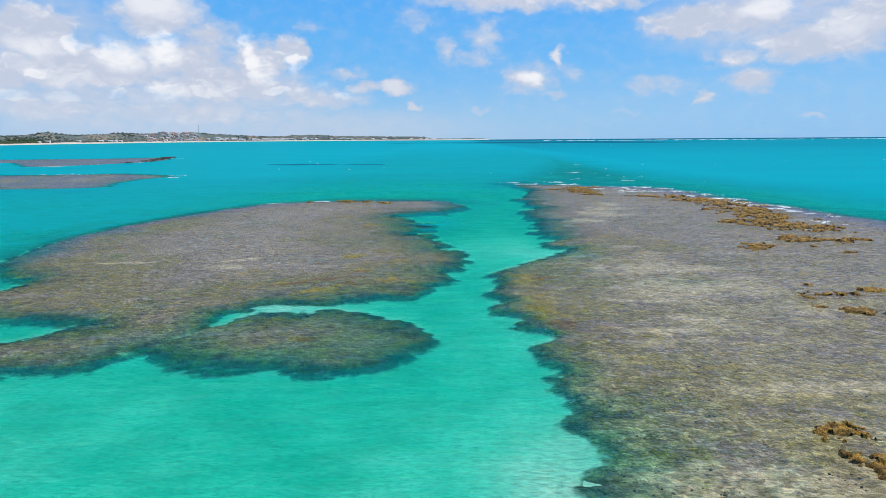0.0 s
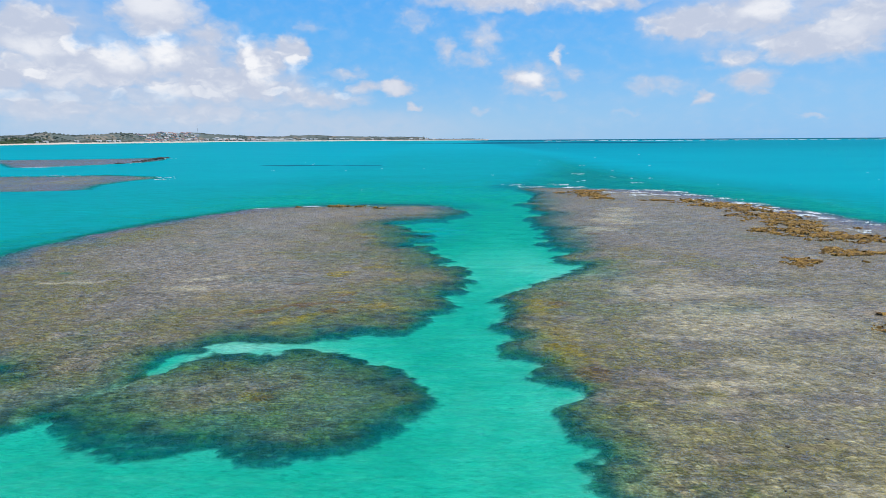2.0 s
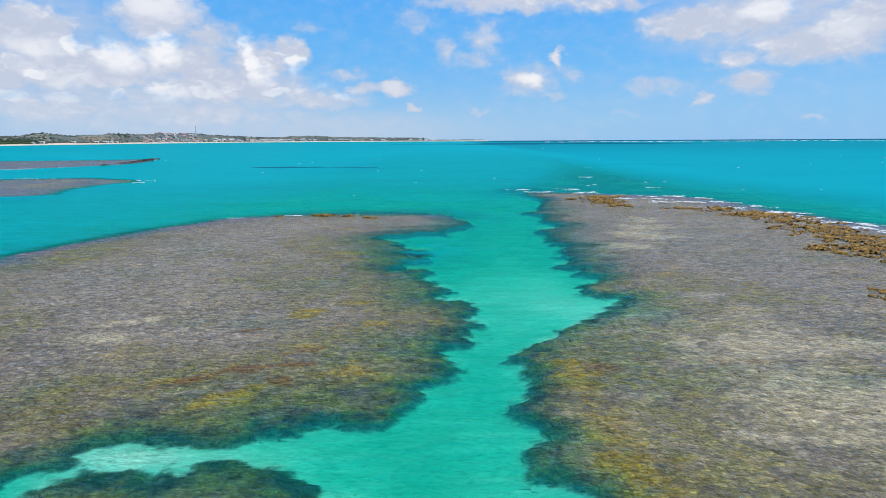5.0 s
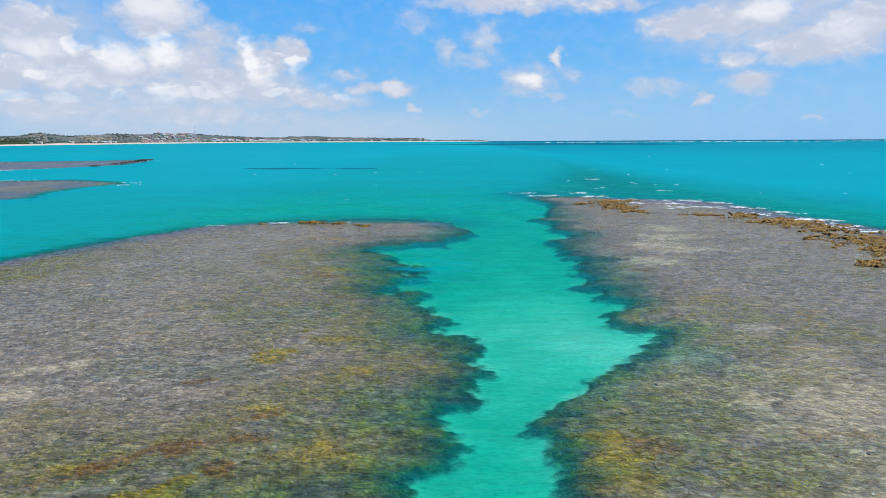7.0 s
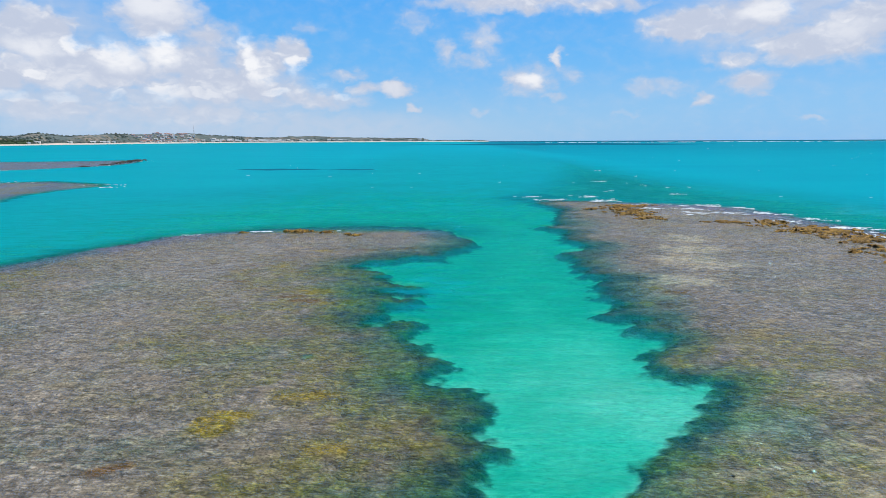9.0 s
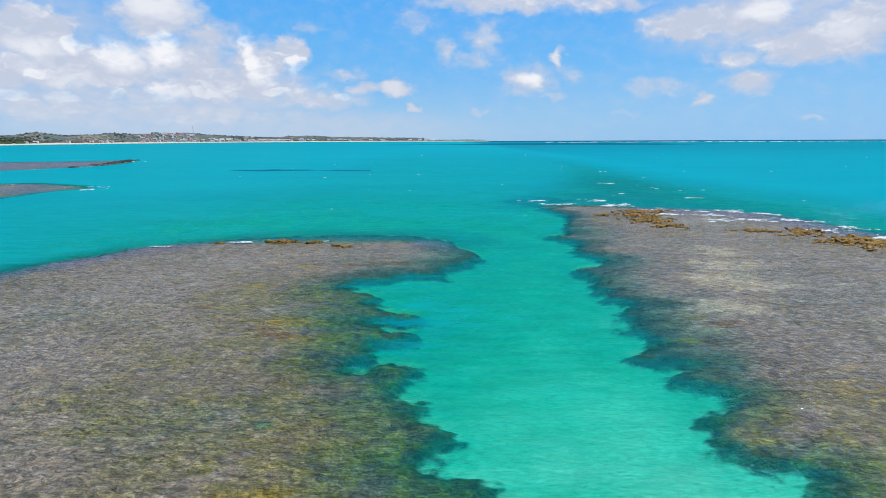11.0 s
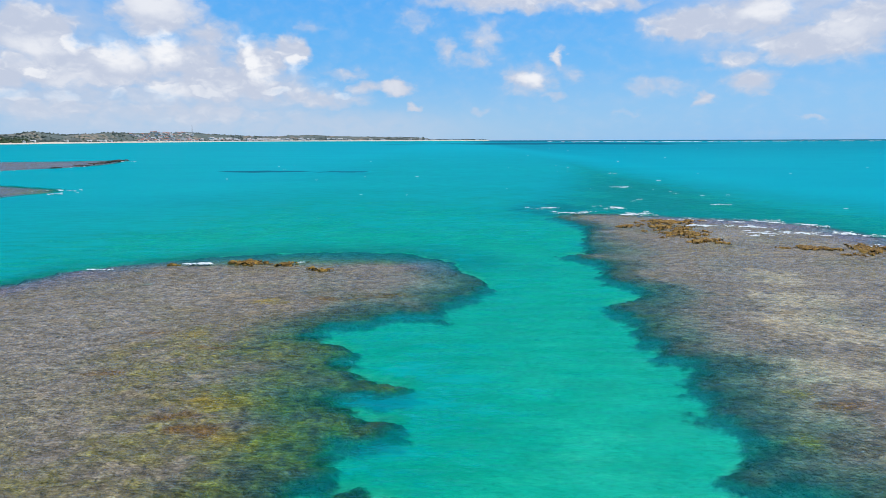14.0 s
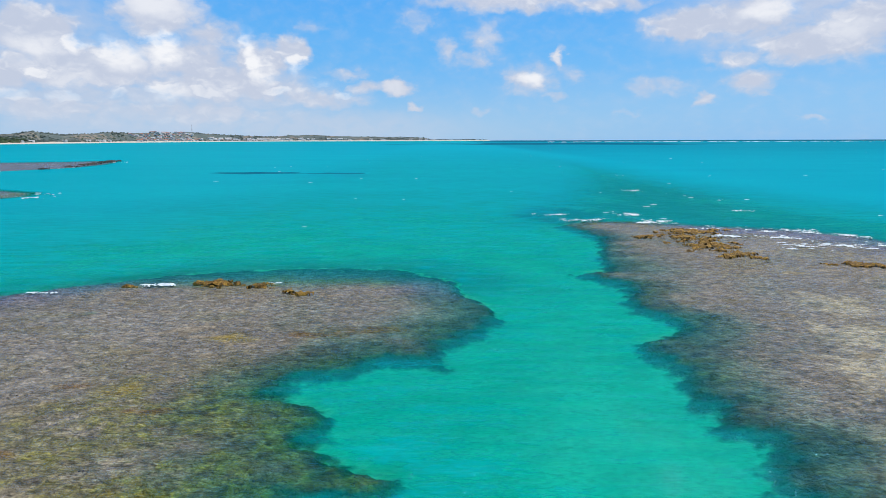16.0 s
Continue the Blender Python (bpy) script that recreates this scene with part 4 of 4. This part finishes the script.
az = np.arange(-42, 4.05, 0.08)
rows = np.concatenate([[-40, -10, 0, 12, 24, 36, 50, 65], np.arange(80, 640, 22)])
A, T = np.meshgrid(az, rows)
RR = shore(A) + T
RR = np.minimum(RR, 4880 / np.cos(np.radians(A)) - 3 * (640 - T) / 22)
land = sheet("land", az, rows, land_height(A, RR), None, {"beach": smooth(95, 75, T + 8 * fbm(A * 8, T * 0 + 1, 1.0, 3, 2031))})
co = np.stack([(RR * np.sin(np.radians(A))).ravel(), (RR * np.cos(np.radians(A))).ravel(), land_height(A, RR).ravel()], 1)
land.vertices.foreach_set("co", co.astype(np.float32).ravel())
land.update()
coast = new("ground_shore", land)
land.materials.append(land_material())
tagged(coast, "low green and brown hills behind a pale beach", "coast", kind="structure")


def spot(a, back):
    r = float(shore(a)) + back
    h = float(land_height(np.array([a]), np.array([r]))[0])
    return r * math.sin(radians(a)), r * math.cos(radians(a)), h


def clump(x, y, z, size):
    v, f = [], []
    for lat, k in ((0.0, 0.75), (0.45, 1.0), (0.85, 0.6)):
        for i in range(7):
            q = size * k * rng.uniform(0.7, 1.25)
            v.append((x + q * math.cos(0.9 * i), y + q * math.sin(0.9 * i), z + size * lat * rng.uniform(0.85, 1.25)))
    v.append((x, y, z + size * rng.uniform(1.05, 1.4)))
    for i in range(7):
        j = (i + 1) % 7
        f += [(i, j, 7 + j), (i, 7 + j, 7 + i), (7 + i, 7 + j, 14 + j), (7 + i, 14 + j, 14 + i), (14 + i, 14 + j, 21)]
    return v, f


woods, groves = [], []
for _ in range(2600):
    a = rng.uniform(-40, -14) if rng.random() < 0.8 else rng.uniform(-14, 3.7)
    back = 85 + 400 * rng.random() ** 2.2
    x, y, z = spot(a, back)
    if -24.8 < a < -19.6 and back < 330:
        continue
    if float(fbm(np.array([x]), np.array([y]), 160.0, 3, 2041)[0]) > (0.05 if back > 110 else -0.6) - (0.7 if -32 < a < -29 else 0):
        (groves if a < -31 and back < 150 else woods).append((x, y, z - 1, rng.uniform(3.5, 6.5) * (1.5 if a < -31 and back < 150 else 1)))
scatter("shore_grove", groves, clump, PALM, "dark green grove behind the far beach", "woods")
scatter("far_woods", woods, clump, CROWN, "dark green scrub and trees on the far coastal hills", "woods")


def palm_tree():
    root = new("palm_tree")
    tagged(root, "tall slender coconut palm behind the far beach", "palm tree", "palms behind the beach")
    bm = bmesh.new()
    rings = []
    for k in range(5):
        r, h = 0.45 - 0.05 * k, 11.0 * k / 4
        rings.append([bm.verts.new((r * math.cos(i * 1.0472) + 0.25 * k * k / 4, r * math.sin(i * 1.0472), h - 0.6)) for i in range(6)])
    for lo, hi in zip(rings, rings[1:]):
        for i in range(6):
            bm.faces.new((lo[i], lo[(i + 1) % 6], hi[(i + 1) % 6], hi[i]))
    part("trunk", bm, BARK, root)
    bm = bmesh.new()
    for k in range(11):
        a, lift = k * 2.4, 0.5 - 0.09 * k
        last = None
        for i in range(5):
            u = i / 4
            rad, h = 4.6 * u, 10.6 + lift * 4 * u - 2.6 * u * u
            w = 1.0 * math.sin(3.1416 * (0.12 + 0.85 * u))
            cx, cy = 1.0 + rad * math.cos(a), rad * math.sin(a)
            tx, ty = -math.sin(a) * w, math.cos(a) * w
            row = [bm.verts.new((cx + tx, cy + ty, h - 0.5 * w)), bm.verts.new((cx, cy, h)), bm.verts.new((cx - tx, cy - ty, h - 0.5 * w))]
            if last:
                bm.faces.new((last[0], last[1], row[1], row[0]))
                bm.faces.new((last[1], last[2], row[2], row[1]))
            last = row
    part("crown", bm, PALM, root)
    return root


palm = palm_tree()
x, y, z = spot(-32.6, 90)
palm.matrix_basis = pose(x, y, z)
for _ in range(150):
    a = rng.uniform(-36, -30.8) if rng.random() < 0.7 else rng.uniform(-30.8, -24)
    x, y, z = spot(a, rng.uniform(84, 170))
    k = rng.uniform(0.9, 1.4)
    copy_thing(palm, pose(x, y, z, rng.uniform(-4, 4), rng.uniform(-4, 4), rng.uniform(0, 360)) @ Matrix.Scale(k, 4))


def house(w, l, h, roof_mat, label):
    root = new("house")
    tagged(root, label, "house", "houses of the seaside town")
    bm = bmesh.new()
    bmesh.ops.create_cube(bm, size=1, matrix=Matrix.Translation((0, 0, h / 2 - 0.5)) @ Matrix.Diagonal((w, l, h + 1, 1)))
    part("wall", bm, PLASTER, root)
    bm = bmesh.new()
    e, p = 0.6, 0.30 * l
    low = [bm.verts.new(v) for v in ((-w / 2 - e, -l / 2 - e, h), (w / 2 + e, -l / 2 - e, h), (w / 2 + e, l / 2 + e, h), (-w / 2 - e, l / 2 + e, h))]
    ridge = [bm.verts.new((-w / 2 - e, 0, h + p)), bm.verts.new((w / 2 + e, 0, h + p))]
    for q in ((low[0], low[1], ridge[1], ridge[0]), (low[2], low[3], ridge[0], ridge[1]), (low[1], low[2], ridge[1]), (low[3], low[0], ridge[0]), tuple(reversed(low))):
        bm.faces.new(q)
    part("roof", bm, roof_mat, root)
    for s in (-0.28, 0.28):
        bm = bmesh.new()
        bmesh.ops.create_cube(bm, size=1, matrix=Matrix.Translation((s * w, -l / 2 - 0.03, 1.7)) @ Matrix.Diagonal((0.16 * w, 0.1, 1.3, 1)))
        part("window", bm, STEEL, root)
    return root


kinds = [house(15, 10, 5, TILE, "white plastered house with a red tiled roof"), house(22, 11, 6, TILE, "long white beach house with a red roof"),
         house(22, 11, 5.5, PLASTER, "low white building with a pale roof on the shore")]
towns = [(-24.6, -20.0, 95, 240, 26, 2), (-20.2, -13, 82, 150, 34, 2), (-24.4, -20.2, 100, 300, 64, 0), (-24, -14, 80, 120, 26, 1), (-18, -8, 82, 140, 30, 2), (-31.5, -27, 82, 110, 4, 2), (-26.5, -25.5, 82, 95, 4, 2), (-8, 0, 82, 100, 8, 2)]
first = set()
for a0, a1, b0, b1, count, kind in towns:
    for _ in range(count):
        x, y, z = spot(rng.uniform(a0, a1), rng.uniform(b0, b1))
        m = pose(x, y, z, 0, 0, rng.uniform(-50, 20))
        if kind in first:
            copy_thing(kinds[kind], m)
        else:
            kinds[kind].matrix_basis = m
            first.add(kind)


def radio_mast(high):
    root = new("radio_mast")
    tagged(root, "tall slim steel lattice mast on the hill", "radio mast")
    legs = [(1.5, -0.9), (-1.5, -0.9), (0, 1.7)]
    for x, y in legs:
        bm = bmesh.new()
        bmesh.ops.create_cone(bm, cap_ends=True, segments=6, radius1=0.35, radius2=0.22, depth=high, matrix=Matrix.Translation((x, y, high / 2)))
        part("leg", bm, STEEL, root)
    for k in range(18):
        z0, z1 = high * k / 18, high * (k + 1) / 18
        (ax, ay), (bx, by) = legs[k % 3], legs[(k + 1) % 3]
        p, q = Vector((ax, ay, z0)), Vector((bx, by, z1))
        bm = bmesh.new()
        bmesh.ops.create_cone(bm, cap_ends=True, segments=5, radius1=0.16, radius2=0.16, depth=(q - p).length,
                              matrix=Matrix.Translation((p + q) / 2) @ (q - p).to_track_quat("Z", "Y").to_matrix().to_4x4())
        part("brace", bm, STEEL, root)
    return root


mast = radio_mast(56)
x, y, z = spot(-20.03, 330)
mast.matrix_basis = pose(x, y, z - 0.5)
